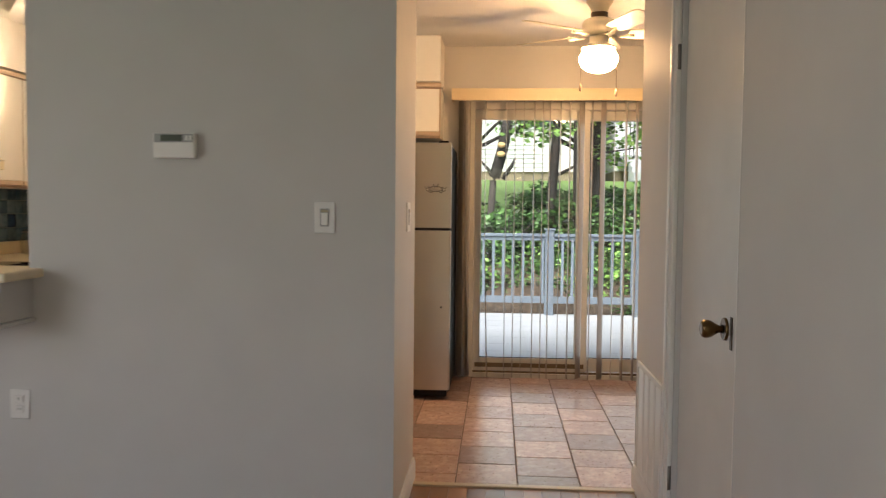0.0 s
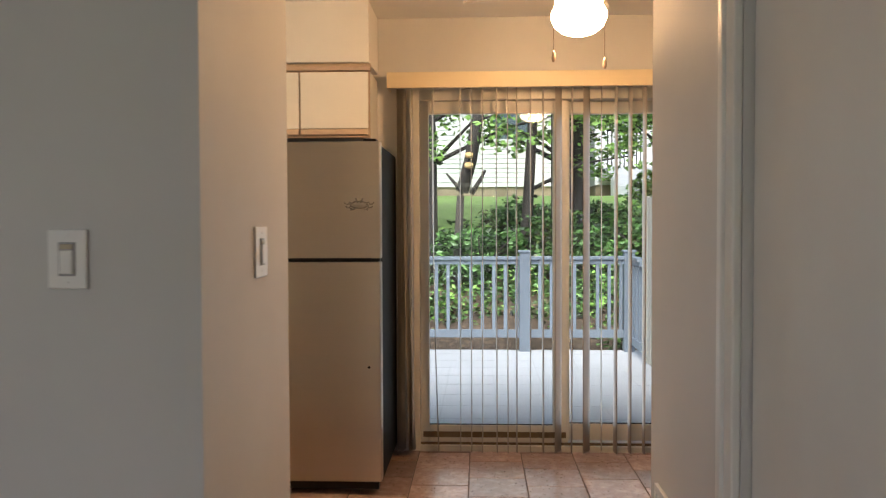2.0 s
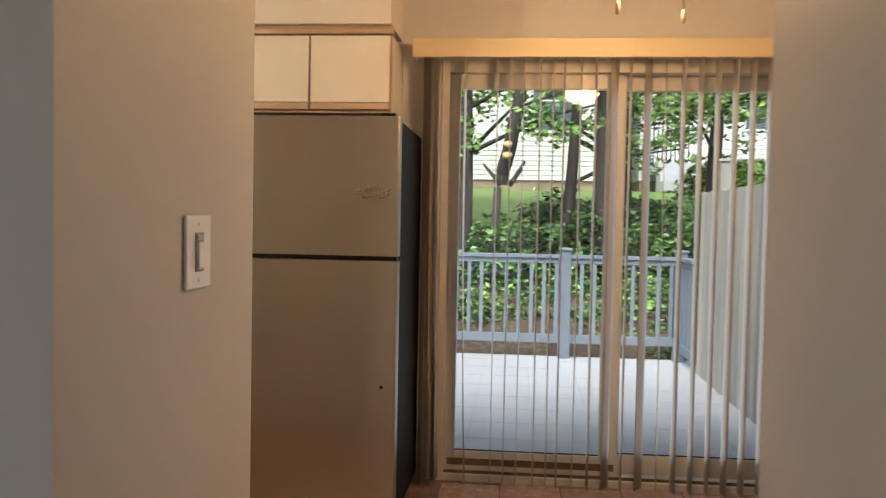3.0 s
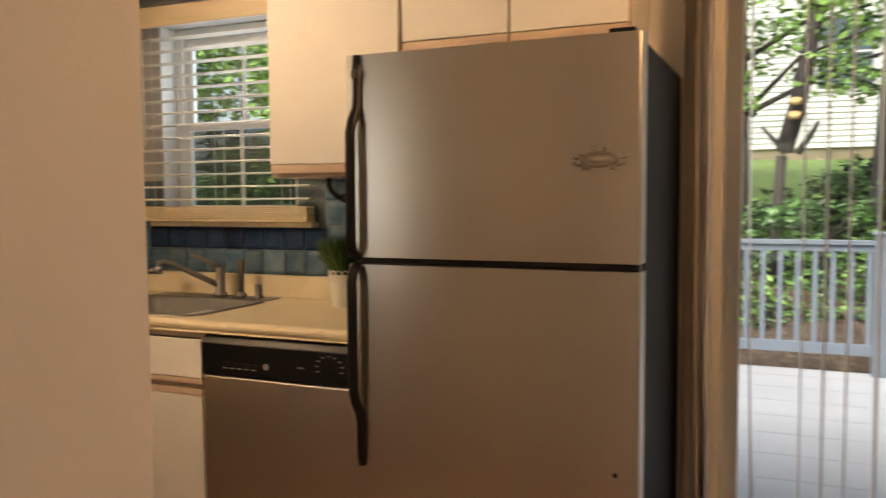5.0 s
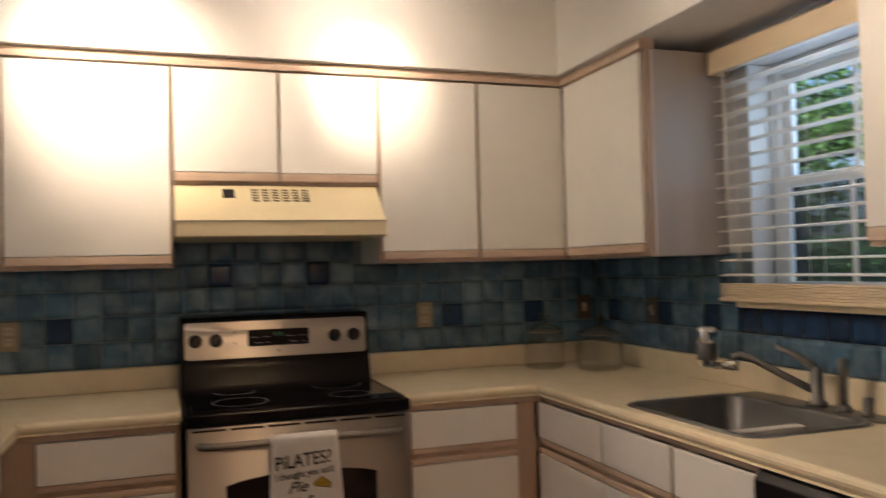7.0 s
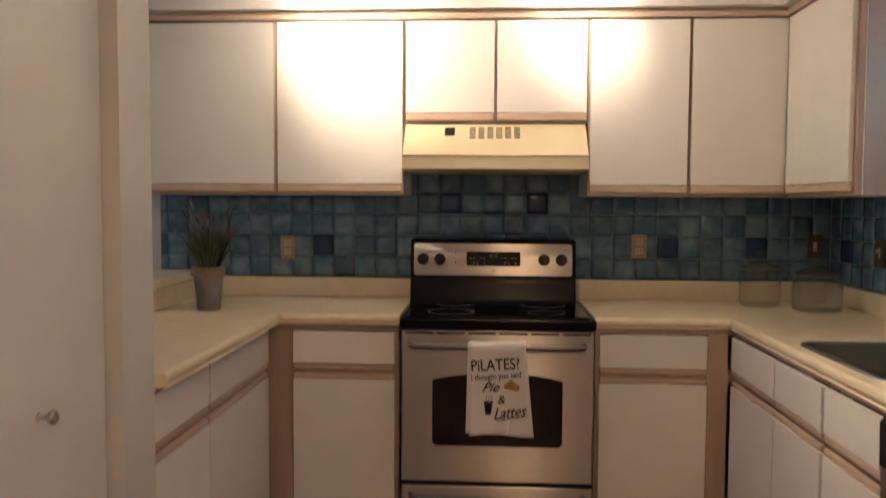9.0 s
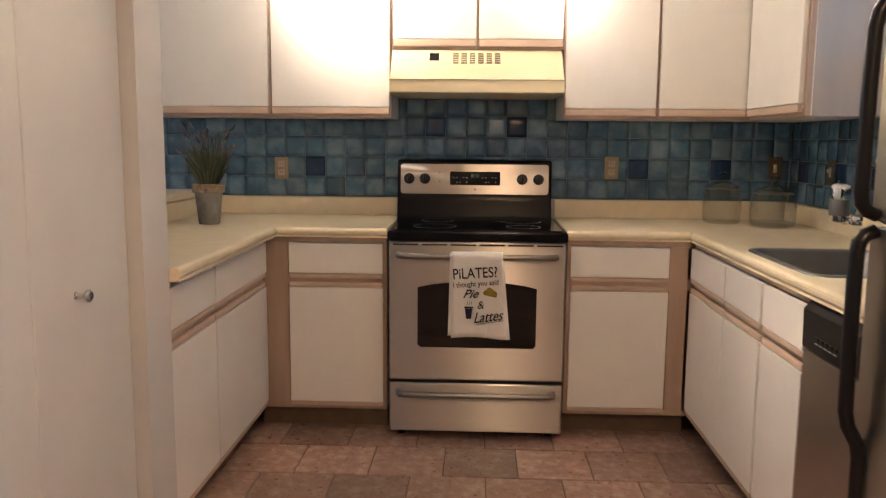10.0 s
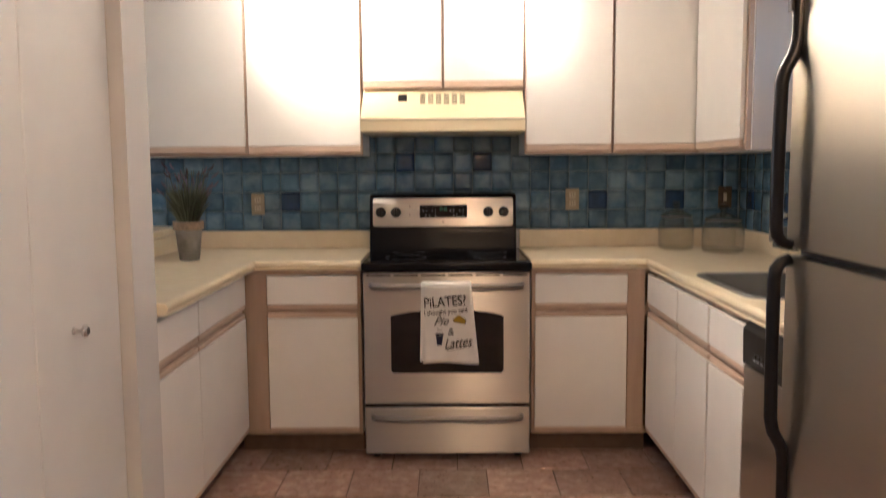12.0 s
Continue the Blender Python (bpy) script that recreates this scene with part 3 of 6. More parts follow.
part("top", box(XW + 0.002, -1.865, 3.70, YT + 0.105, 1.000, 1.036, 0.008), M_COUNTER, bar)
part("apron", shaped([(3.72, 0.845), (YT - 0.001, 0.845), (YT - 0.001, 0.9955), (3.74, 0.9955)], "x", XW + 0.002, -1.905), M_WALL, bar, "grey painted sloping apron")
part("apron_trim", box(XW + 0.002, -1.895, 3.705, YT - 0.002, 0.828, 0.843, 0.003), M_TRIM, bar, "white trim strip")

# ---------------------------------------------------------------- range hood
hood = thing("range_hood", (XW, 5.445, 1.50), "cream enamel under-cabinet range hood with vent slots", "range hood")
part("shell", shaped([(XW + 0.002, 1.70), (-3.372, 1.70), (-3.225, 1.562), (-3.215, 1.560), (-3.215, 1.502), (-3.235, 1.497), (XW + 0.002, 1.497)], "y", 5.062, 5.828, 0.003), M_CREAM, hood)
part("lip_line", box(-3.2145, -3.2105, 5.064, 5.826, 1.553, 1.559), M_ALMOND, hood)


def hood_face(y0, y1, u0, u1, up=0.002):
    """A flat piece lying on the sloping front: u runs from the lip up."""
    a, b = Vector((-3.225, 0, 1.562)), Vector((-3.372, 0, 1.70))
    n = Vector((b.z - a.z, 0, a.x - b.x)).normalized() * up
    n = n if n.x > 0 else -n
    bm = bmesh.new()
    low = [a.lerp(b, u) - n * 0.2 for u in (u0, u1)]
    top = [a.lerp(b, u) + n for u in (u0, u1)]
    vs = [bm.verts.new((p.x, y, p.z)) for y in (y0, y1) for p in (low[0], low[1], top[1], top[0])]
    for q in ((0, 1, 2, 3), (7, 6, 5, 4), (0, 3, 7, 4), (1, 5, 6, 2), (3, 2, 6, 7), (0, 4, 5, 1)):
        bm.faces.new([vs[i] for i in q])
    bmesh.ops.recalc_face_normals(bm, faces=bm.faces)
    return bm


part("switch", hood_face(5.232, 5.275, 0.62, 0.86, 0.004), M_BLACK, hood, "black rocker switch")
for k in range(6):
    y = 5.338 + k * 0.0375
    slot = part("vent_slot", hood_face(y, y + 0.024, 0.52, 0.88, 0.0015), M_BRONZE, hood)
    for j in range(4):
        part("vent_gap", hood_face(y + 0.002, y + 0.022, 0.56 + j * 0.08, 0.585 + j * 0.08, 0.0022), M_CREAM, slot)

# ---------------------------------------------------------------- range
RY0, RY1, RF = 5.083, 5.834, -3.005
rng = thing("range", (-3.3, 5.458, 0), "stainless steel electric range with black glass cooktop", "range")
part("carcass", box(XW + 0.03, RF - 0.03, RY0 + 0.004, RY1 - 0.004, 0.03, 0.885, 0.004), M_BLACK, rng, "black side panels")
for fx_, fy_ in ((RF - 0.08, RY0 + 0.05), (RF - 0.08, RY1 - 0.05), (XW + 0.1, RY0 + 0.05), (XW + 0.1, RY1 - 0.05)):
    part("foot", turned([(0.018, 0), (0.02, 0.03)], (fx_, fy_, 0), seg=12), M_BLACK, rng)
drawer = part("drawer", box(RF - 0.03, RF, RY0 + 0.002, RY1 - 0.002, 0.035, 0.252, 0.006), M_STEEL_H, rng, "stainless storage drawer")
part("reveal", box(RF - 0.03, RF - 0.006, RY0 + 0.001, RY1 - 0.001, 0.253, 0.266), M_BLACK, rng)
door = part("oven_door", box(RF - 0.03, RF, RY0 + 0.002, RY1 - 0.002, 0.267, 0.868, 0.006), M_STEEL_H, rng, "brushed stainless oven door")


def bar_handle(z, parent, name):
    y0, y1 = RY0 + 0.04, RY1 - 0.04
    pts = [(RF - 0.002, y0, z), (RF + 0.022, y0 + 0.004, z), (RF + 0.040, y0 + 0.022, z), (RF + 0.046, y0 + 0.07, z)]
    path = pts + [(RF + 0.046, y0 + 0.07 + (y1 - y0 - 0.14) * k / 6, z) for k in range(1, 6)] + [(p[0], y0 + y1 - p[1], p[2]) for p in reversed(pts)]
    return part(name, tube(path, 0.0125, 14), M_NICKEL, parent, "satin curved bar handle")


bar_handle(0.812, door, "handle")
bar_handle(0.212, drawer, "handle")
# window with a bowed top edge
pts = [(5.207, 0.424), (5.219, 0.412), (5.701, 0.412), (5.713, 0.424)]
for k in range(13):
    u = k / 12
    pts.append((5.713 - u * (5.713 - 5.207), 0.672 + 0.028 * math.sin(math.pi * u) ** 0.7))
win = part("window", shaped(pts, "x", RF - 0.004, RF + 0.0025), M_BGLASS, door, "dark glass oven window")
for k in range(6):
    y = RY0 + 0.018 + k * 0.122
    part("vent_slot", box(RF - 0.004, RF + 0.0012, y, y + 0.108, 0.8525, 0.8600), M_BLACK, door)
part("cooktop_rim", box(XW + 0.05, RF + 0.012, RY0 - 0.005, RY1 + 0.005, 0.872, 0.914, 0.008, 3), M_GUARD, rng, "glossy black cooktop frame")
top = part("cooktop", box(XW + 0.10, RF - 0.016, RY0 + 0.018, RY1 - 0.018, 0.905, 0.9185, 0.002), M_BGLASS, rng, "black ceramic glass cooktop")
for bx, by, r in ((-3.17, 5.27, 0.095), (-3.17, 5.66, 0.075), (-3.42, 5.27, 0.075), (-3.42, 5.66, 0.095)):
    bm = bmesh.new()
    bmesh.ops.create_circle(bm, radius=r, segments=40)
    res = bmesh.ops.extrude_edge_only(bm, edges=bm.edges[:])
    for v in [g for g in res["geom"] if isinstance(g, bmesh.types.BMVert)]:
        v.co *= (r - 0.003) / r
    bmesh.ops.translate(bm, verts=bm.verts, vec=(bx, by, 0.9189))
    part("burner_ring", bm, M_SILVER_INK, top)
# back guard: black upright with rounded top and a leaning stainless control panel
BF = -3.452
part("backguard", shaped([(XW + 0.045, 0.90), (BF + 0.035, 0.90), (BF + 0.022, 0.93), (BF, 1.02), (BF - 0.02, 1.195), (BF - 0.035, 1.203), (XW + 0.045, 1.203)], "y", 5.075, 5.806, 0.010), M_GUARD, rng, "black back guard")
lean = Vector((-0.02, 0, 0.175)).normalized()
out = Vector((0.175, 0, 0.02)).normalized()


def on_panel(y, u, d=0.0):
    """A point on the leaning control panel: u metres up from its foot, d metres out."""
    return Vector((BF, y, 1.02)) + lean * u + out * d


def panel_plate(y0, y1, u0, u1, d0, d1, r=0.0, steps=5):
    pts = []
    for cy, cu, a0 in ((y1 - r, u1 - r, 0), (y0 + r, u1 - r, 90), (y0 + r, u0 + r, 180), (y1 - r, u0 + r, 270)):
        for k in range(steps if r else 1):
            a = radians(a0 + 90 * k / max(steps - 1, 1))
            pts.append((cy + r * math.cos(a), cu + r * math.sin(a)))
    bm = bmesh.new()
    low, high = [bm.verts.new(on_panel(y, u, d0)) for y, u in pts], [bm.verts.new(on_panel(y, u, d1)) for y, u in pts]
    bm.faces.new(low), bm.faces.new(high)
    for i in range(len(pts)):
        j = (i + 1) % len(pts)
        bm.faces.new((low[i], low[j], high[j], high[i]))
    bmesh.ops.recalc_face_normals(bm, faces=bm.faces)
    return bm


panel = part("control_panel", panel_plate(5.091, 5.790, 0.022, 0.163, 0.0, 0.006, 0.014), M_STEEL_H, rng, "brushed stainless control panel")
part("display", panel_plate(5.325, 5.562, 0.064, 0.128, 0.004, 0.0075, 0.006), M_BGLASS, panel, "black clock display")
for k, y in enumerate((5.425, 5.434, 5.446, 5.455)):
    part("digit", panel_plate(y, y + 0.006, 0.100, 0.116, 0.007, 0.0082), M_DISPLAY, panel, "dim green clock digit")
for j in range(2):
    for k in range(5):
        for y in (5.338 + k * 0.0155, 5.475 + k * 0.0155):
            if (j + k) % 3:
                part("button_mark", panel_plate(y, y + 0.008, 0.076 + j * 0.022, 0.079 + j * 0.022, 0.007, 0.0081), M_SILVER_INK, panel)
part("badge", panel_plate(5.437, 5.449, 0.038, 0.050, 0.005, 0.0078, 0.0055), M_NICKEL, panel, "round maker's badge")
for y in (5.131, 5.206, 5.666, 5.743):
    a = on_panel(y, 0.093, 0.004)
    knob = part("knob", tube([a, a + out * 0.006, a + out * 0.007, a + out * 0.026], [0.026, 0.025, 0.0205, 0.018], 20), M_BLACK, panel, "black control knob")
    b = a + out * 0.026
    part("knob_grip", tube([b - lean * 0.017, b + lean * 0.017], 0.0055, 8), M_BLACK, knob)
for u in (0.076, 0.118):
    part("indicator", panel_plate(5.274, 5.278, u, u + 0.008, 0.005, 0.0072), M_BLACK, panel)

# ---------------------------------------------------------------- dishwasher
dw = thing("dishwasher", (-1.565, 6.68, 0), "stainless steel dishwasher with black control panel", "dishwasher")
DX0, DX1, DF = -1.868, -1.262, 6.368
part("tub", box(DX0 + 0.004, DX1 - 0.004, DF + 0.03, YN - 0.03, 0.02, 0.868), M_BLACK, dw)
part("door", box(DX0, DX1, DF, DF + 0.03, 0.205, 0.732, 0.005), M_STEEL, dw, "brushed stainless door")
part("kick_panel", box(DX0 + 0.003, DX1 - 0.003, DF + 0.015, DF + 0.03, 0.045, 0.200, 0.003), M_STEEL, dw)
part("toe_plate", box(DX0 + 0.004, DX1 - 0.004, DF + 0.06, DF + 0.075, 0.0, 0.06), M_BLACK, dw)
cp = part("control_panel", shaped([(DF + 0.03, 0.734), (DF - 0.004, 0.736), (DF - 0.006, 0.842), (DF + 0.012, 0.866), (DF + 0.03, 0.868)], "x", DX0, DX1, 0.003), M_BLACK, dw, "black control panel")
part("dial", turned([(0.026, -0.004), (0.025, 0.0), (0.018, 0.012), (0.017, 0.02)], (-1.372, DF - 0.006, 0.797), "y", 20), M_BLACK, cp, "black cycle dial")
for k in range(9):
    a = radians(-20 + 28 * k)
    part("dial_mark", box(-1.372 + 0.046 * math.cos(a) - 0.006, -1.372 + 0.046 * math.cos(a) + 0.006, DF - 0.0074, DF - 0.004, 0.792 + 0.036 * math.sin(a), 0.795 + 0.036 * math.sin(a)), M_SILVER_INK, cp)
for k in range(5):
    part("button", box(-1.782 + k * 0.028, -1.760 + k * 0.028, DF - 0.0075, DF - 0.004, 0.772, 0.782, 0.001), M_BLACK, cp)
    part("button_mark", box(-1.780 + k * 0.028, -1.764 + k * 0.028, DF - 0.0072, DF - 0.0040, 0.762, 0.765), M_SILVER_INK, cp)
part("badge", turned([(0.011, 0), (0.011, 0.002)], (-1.61, DF - 0.0075, 0.778), "y", 16), M_SILVER_INK, cp)
part("label_bar", box(-1.49, -1.468, DF - 0.0072, DF - 0.004, 0.783, 0.787), M_SILVER_INK, cp)

# ---------------------------------------------------------------- refrigerator
FX0, FX1, FY = -1.208, -0.395, 6.205
fridge = thing("refrigerator", (-0.80, 6.6, 0), "stainless top-freezer refrigerator with black sides and handles", "refrigerator")
part("cabinet_body", box(FX0 + 0.004, FX1 - 0.004, FY + 0.075, YN - 0.03, 0.05, 1.705, 0.006), M_BLACK_TEX, fridge, "black textured side panels")
part("toe_grille", box(FX0 + 0.02, FX1 - 0.02, FY + 0.05, FY + 0.09, 0.018, 0.075, 0.003), M_BLACK, fridge)
for wx in (FX0 + 0.08, FX1 - 0.08):
    part("roller", turned([(0.018, -0.015), (0.018, 0.015)], (wx, FY + 0.12, 0.018), "x", 14), M_BLACK, fridge)
    part("roller", turned([(0.018, -0.015), (0.018, 0.015)], (wx, YN - 0.12, 0.018), "x", 14), M_BLACK, fridge)


def fridge_door(name, z0, z1):
    """A flat door with rolled edges."""
    r = 0.009
    round_l = [(FX0 + r - r * math.cos(k * math.pi / 8), FY + r - r * math.sin(k * math.pi / 8)) for k in range(5)]
    round_r = [(FX1 - r + r * math.sin(k * math.pi / 8), FY + r - r * math.cos(k * math.pi / 8)) for k in range(5)]
    bm = shaped([(FX0, FY + 0.068)] + round_l + round_r + [(FX1, FY + 0.068)], "z", z0, z1)
    d = part(name, bm, M_STEEL, fridge, "brushed stainless door")
    part("gasket", box(FX0 + 0.012, FX1 - 0.012, FY + 0.066, FY + 0.076, z0 + 0.01, z1 - 0.01), M_BLACK, d)
    return d


freezer = fridge_door("freezer_door", 1.156, 1.715)
fresh = fridge_door("fresh_food_door", 0.072, 1.136)
part("divider", box(FX0 + 0.01, FX1 - 0.01, FY + 0.03, FY + 0.08, 1.137, 1.155), M_SPLIT, fridge)
part("hinge_cap", box(FX1 - 0.085, FX1 - 0.02, FY + 0.02, FY + 0.09, 1.716, 1.730, 0.004), M_BLACK, fridge, "black hinge cover")
part("middle_hinge", box(FX1 - 0.045, FX1 - 0.004, FY + 0.006, FY + 0.05, 1.138, 1.153, 0.002), M_BLACK, fridge)


def fridge_handle(ends, parent):
    """Flat strap handle: near the outer end it lies on the door, near the split it stands off."""
    z_out, z_in = ends
    s = 1 if z_in > z_out else -1
    L = abs(z_in - z_out)
    prof = [(0.0, 0.010), (0.05, 0.012), (0.22, 0.013), (0.27, 0.018), (0.33, 0.036), (0.38, 0.041), (0.60, 0.043), (0.92, 0.043), (0.96, 0.040), (0.985, 0.030), (1.0, 0.010)]
    x = FX0 + 0.034
    shift = [0.006 if u < 0.25 else (0.006 - 0.008 * min(1, (u - 0.25) / 0.12)) for u, _ in prof]
    pts = [(x + dx, FY + 0.008 - d, z_out + s * L * u) for (u, d), dx in zip(prof, shift)]
    bm = tube(pts, [0.012] + [0.0145] * 9 + [0.014], 12, 0.85)
    return part("handle", bm, M_BLACK, parent, "black strap handle")


fridge_handle((1.712, 1.160), freezer)
fridge_handle((0.565, 1.132), fresh)
part("handle_mark", box(FX0 + 0.032, FX0 + 0.05, FY - 0.026, FY - 0.018, 1.648, 1.672, 0.002), M_SPLIT, freezer)
part("lock_plug", turned([(0.007, 0), (0.007, 0.003)], (-0.453, FY - 0.0005, 0.628), "y", 12), M_BLACK, fresh)
# chrome emblem stuck on the freezer door: an oval ring with eight curled arms and two stalks
emblem = thing("emblem_magnet", (-0.496, FY, 1.41), "small chrome emblem with curled arms on the freezer door", "magnet")
ex, ez = -0.496, 1.412
ring = [(ex + 0.040 * math.cos(2 * math.pi * k / 28), FY - 0.004, ez + 0.017 * math.sin(2 * math.pi * k / 28)) for k in range(29)]
part("oval_ring", tube(ring, 0.0034, 6), M_EMBLEM, emblem)
plate = turned([(0.002, 0.0), (0.014, 0.0015), (0.018, 0.004)], (0, 0, 0), "y", 24)
for v in plate.verts:
    v.co = Vector((ex + v.co.x * 1.5, FY - 0.004 + abs(v.co.y), ez + v.co.z * 0.62))
part("oval_plate", plate, M_STEEL, emblem)
for s in (-1, 1):
    for k, (x0, z0, dx, dz) in enumerate(((0.036, 0.006, 0.034, 0.004), (0.036, -0.006, 0.030, -0.006), (0.022, -0.014, 0.022, -0.013), (0.010, 0.016, 0.008, 0.016))):
        pts = [(ex + s * (x0 + dx * u + 0.004 * math.sin(9 * u + k)), FY - 0.004, ez + z0 + dz * u + 0.006 * math.sin(7 * u + k * 1.3)) for u in [i / 9 for i in range(10)]]
        part("arm", tube(pts, 0.0034, 6), M_EMBLEM, emblem)


# ---------------------------------------------------------------- sink and taps
sx0, sx1, sy0, sy1 = SK
sink = thing("sink", (-2.25, 6.68, 0.73), "stainless steel drop-in kitchen sink", "sink")


def bowl(x0, x1, y0, y1, z_top, z_low, r):
    """An open basin with rounded corners and a rolled rim."""
    bm = bmesh.new()

    def loop(grow, z, rad):
        pts = []
        for cx, cy, a0 in ((x1 + grow - rad, y1 + grow - rad, 0), (x0 - grow + rad, y1 + grow - rad, 90), (x0 - grow + rad, y0 - grow + rad, 180), (x1 + grow - rad, y0 - grow + rad, 270)):
            for k in range(6):
                a = radians(a0 + 18 * k)
                pts.append(bm.verts.new((cx + rad * math.cos(a), cy + rad * math.sin(a), z)))
        return pts

    loops = [loop(0.028, z_top - 0.001, r + 0.02), loop(0.024, z_top + 0.005, r + 0.018), loop(0.004, z_top + 0.004, r), loop(0.0, z_top - 0.004, r), loop(-0.012, z_low + 0.03, r), loop(-0.035, z_low, r)]
    for p, q in zip(loops, loops[1:]):
        for i in range(len(p)):
            j = (i + 1) % len(p)
            bm.faces.new((p[i], p[j], q[j], q[i]))
    bm.faces.new(loops[-1])
    bmesh.ops.recalc_face_normals(bm, faces=bm.faces)
    bmesh.ops.reverse_faces(bm, faces=bm.faces)
    return bm


part("bowl", bowl(sx0 + 0.024, sx1 - 0.024, sy0 + 0.024, sy1 - 0.11, 0.916, 0.745, 0.05), M_SINK, sink, "deep brushed bowl", soft=True)
part("tap_ledge", box(sx0 + 0.01, sx1 - 0.01, sy1 - 0.085, sy1 - 0.002, 0.9155, 0.9205, 0.002), M_SINK, sink)
part("drain", turned([(0.045, 0.0), (0.042, 0.003), (0.03, 0.001), (0.012, 0.0005)], (-2.25, 6.63, 0.746)), M_CHROME, sink, "chrome drain basket")
tap = thing("kitchen_tap", (-2.225, 6.905, 0.92), "chrome lever kitchen tap with a swivel spout", "tap")
part("base", turned([(0.03, 0), (0.03, 0.012), (0.020, 0.02), (0.018, 0.105), (0.015, 0.118), (0.006, 0.122)], (-2.225, 6.905, 0.92)), M_NICKEL, tap)
part("spout", tube([(-2.225, 6.905, 0.962), (-2.26, 6.87, 0.988), (-2.31, 6.82, 1.025), (-2.355, 6.775, 1.060), (-2.380, 6.750, 1.071), (-2.392, 6.738, 1.066), (-2.396, 6.734, 1.046)], [0.013, 0.012, 0.0115, 0.011, 0.011, 0.011, 0.0115], 12), M_NICKEL, tap, "angled chrome spout")
part("lever", tube([(-2.225, 6.905, 1.036), (-2.25, 6.885, 1.056), (-2.29, 6.86, 1.082), (-2.32, 6.84, 1.096)], [0.014, 0.012, 0.009, 0.010], 10, 0.7), M_NICKEL, tap, "chrome lever")
filt = thing("water_filter", (-2.50, 6.72, 1.0), "chrome tap-mounted water filter cartridge", "water filter")
part("collar", tube([(-2.396, 6.734, 1.052), (-2.396, 6.734, 1.022)], 0.018, 16), M_CHROME, filt)
part("arm", tube([(-2.396, 6.734, 1.036), (-2.43, 6.73, 1.032), (-2.475, 6.725, 1.028)], 0.012, 12), M_CHROME, filt)
part("cartridge", turned([(0.026, 0.0), (0.032, 0.006), (0.033, 0.09), (0.034, 0.115), (0.030, 0.128), (0.018, 0.134)], (-2.505, 6.722, 1.022), seg=24), M_CHROME, filt, "polished cartridge housing")
part("band", turned([(0.0335, 0), (0.0345, 0.002), (0.0345, 0.055), (0.0335, 0.057)], (-2.505, 6.722, 1.045), seg=24), M_NICKEL, filt, "satin band round the housing")
spray = thing("side_sprayer", (-2.12, 6.905, 0.92), "chrome and black side sprayer", "sprayer")
part("holder", turned([(0.022, 0), (0.022, 0.008), (0.016, 0.02)], (-2.12, 6.905, 0.92)), M_NICKEL, spray)
part("wand", turned([(0.011, 0), (0.012, 0.06), (0.015, 0.10), (0.017, 0.125), (0.012, 0.135)], (-2.12, 6.905, 0.94)), M_NICKEL, spray)
soap = thing("soap_dispenser", (-2.035, 6.905, 0.92), "short chrome soap dispenser", "soap dispenser")
part("body", turned([(0.02, 0), (0.02, 0.006), (0.015, 0.012), (0.016, 0.04), (0.014, 0.052), (0.006, 0.054)], (-2.035, 6.905, 0.92)), M_NICKEL, soap)

# ---------------------------------------------------------------- things on the counters


def jar(x, y, r, h, label):
    j = thing("glass_jar", (x, y, 0.915), label, "jar", "glass jars")
    t = 0.004
    part("body", turned([(r * 0.80, 0.0015), (r * 0.97, 0.010), (r, 0.03), (r, h * 0.68), (r * 0.90, h * 0.86), (r * 0.80, h * 0.93), (r * 0.82, h), (r * 0.78, h), (r * 0.76, h * 0.93), (r * 0.86, h * 0.85), (r - t, h * 0.67), (r - t, 0.03), (r * 0.90, 0.012)],
                         (x, y, 0.915), seg=32), M_JAR, j)
    part("lid", turned([(r * 0.86, h + 0.001), (r * 0.88, h + 0.006), (r * 0.80, h + 0.014), (r * 0.40, h + 0.030), (0.014, h + 0.038), (0.012, h + 0.046), (0.022, h + 0.060), (0.020, h + 0.074), (0.008, h + 0.080)], (x, y, 0.915), seg=28), M_JAR_LID, j, "glass lid with ball knob")
    part("lid_seal", turned([(r * 0.80, h - 0.004), (r * 0.86, h - 0.002), (r * 0.86, h + 0.002), (r * 0.80, h + 0.003)], (x, y, 0.915), seg=28), M_NICKEL, j)


jar(-3.50, 6.615, 0.088, 0.165, "clear glass apothecary jar with knobbed lid on the counter")
jar(-3.335, 6.795, 0.100, 0.155, "wider clear glass apothecary jar with knobbed lid on the counter")


def blades(roots, mat_count, rnd, reach, rise, width, lean=0.5):
    """Thin bent leaves out of one root."""
    vs, fs = [], []
    x, y, z = roots
    for _ in range(mat_count):
        a = rnd.uniform(0, 2 * math.pi)
        r = reach * math.sqrt(rnd.random())
        hgt = rise * rnd.uniform(0.55, 1.0)
        p0 = Vector((x + 0.25 * r * math.cos(a), y + 0.25 * r * math.sin(a), z))
        p1 = Vector((x + 0.7 * r * math.cos(a), y + 0.7 * r * math.sin(a), z + hgt * 0.65))
        p2 = Vector((x + r * (1 + lean * 0.3) * math.cos(a), y + r * (1 + lean * 0.3) * math.sin(a), z + hgt))
        sd = Vector((-math.sin(a + 0.6), math.cos(a + 0.6), 0)) * width
        k = len(vs)
        vs += [p0 - sd * 0.5, p0 + sd * 0.5, p1 + sd, p1 - sd, p2]
        fs += [(k, k + 1, k + 2, k + 3), (k + 3, k + 2, k + 4)]
    me = bpy.data.meshes.new("leaves")
    me.from_pydata([tuple(v) for v in vs], [], fs)
    bm = bmesh.new()
    bm.from_mesh(me)
    bpy.data.meshes.remove(me)
    return bm


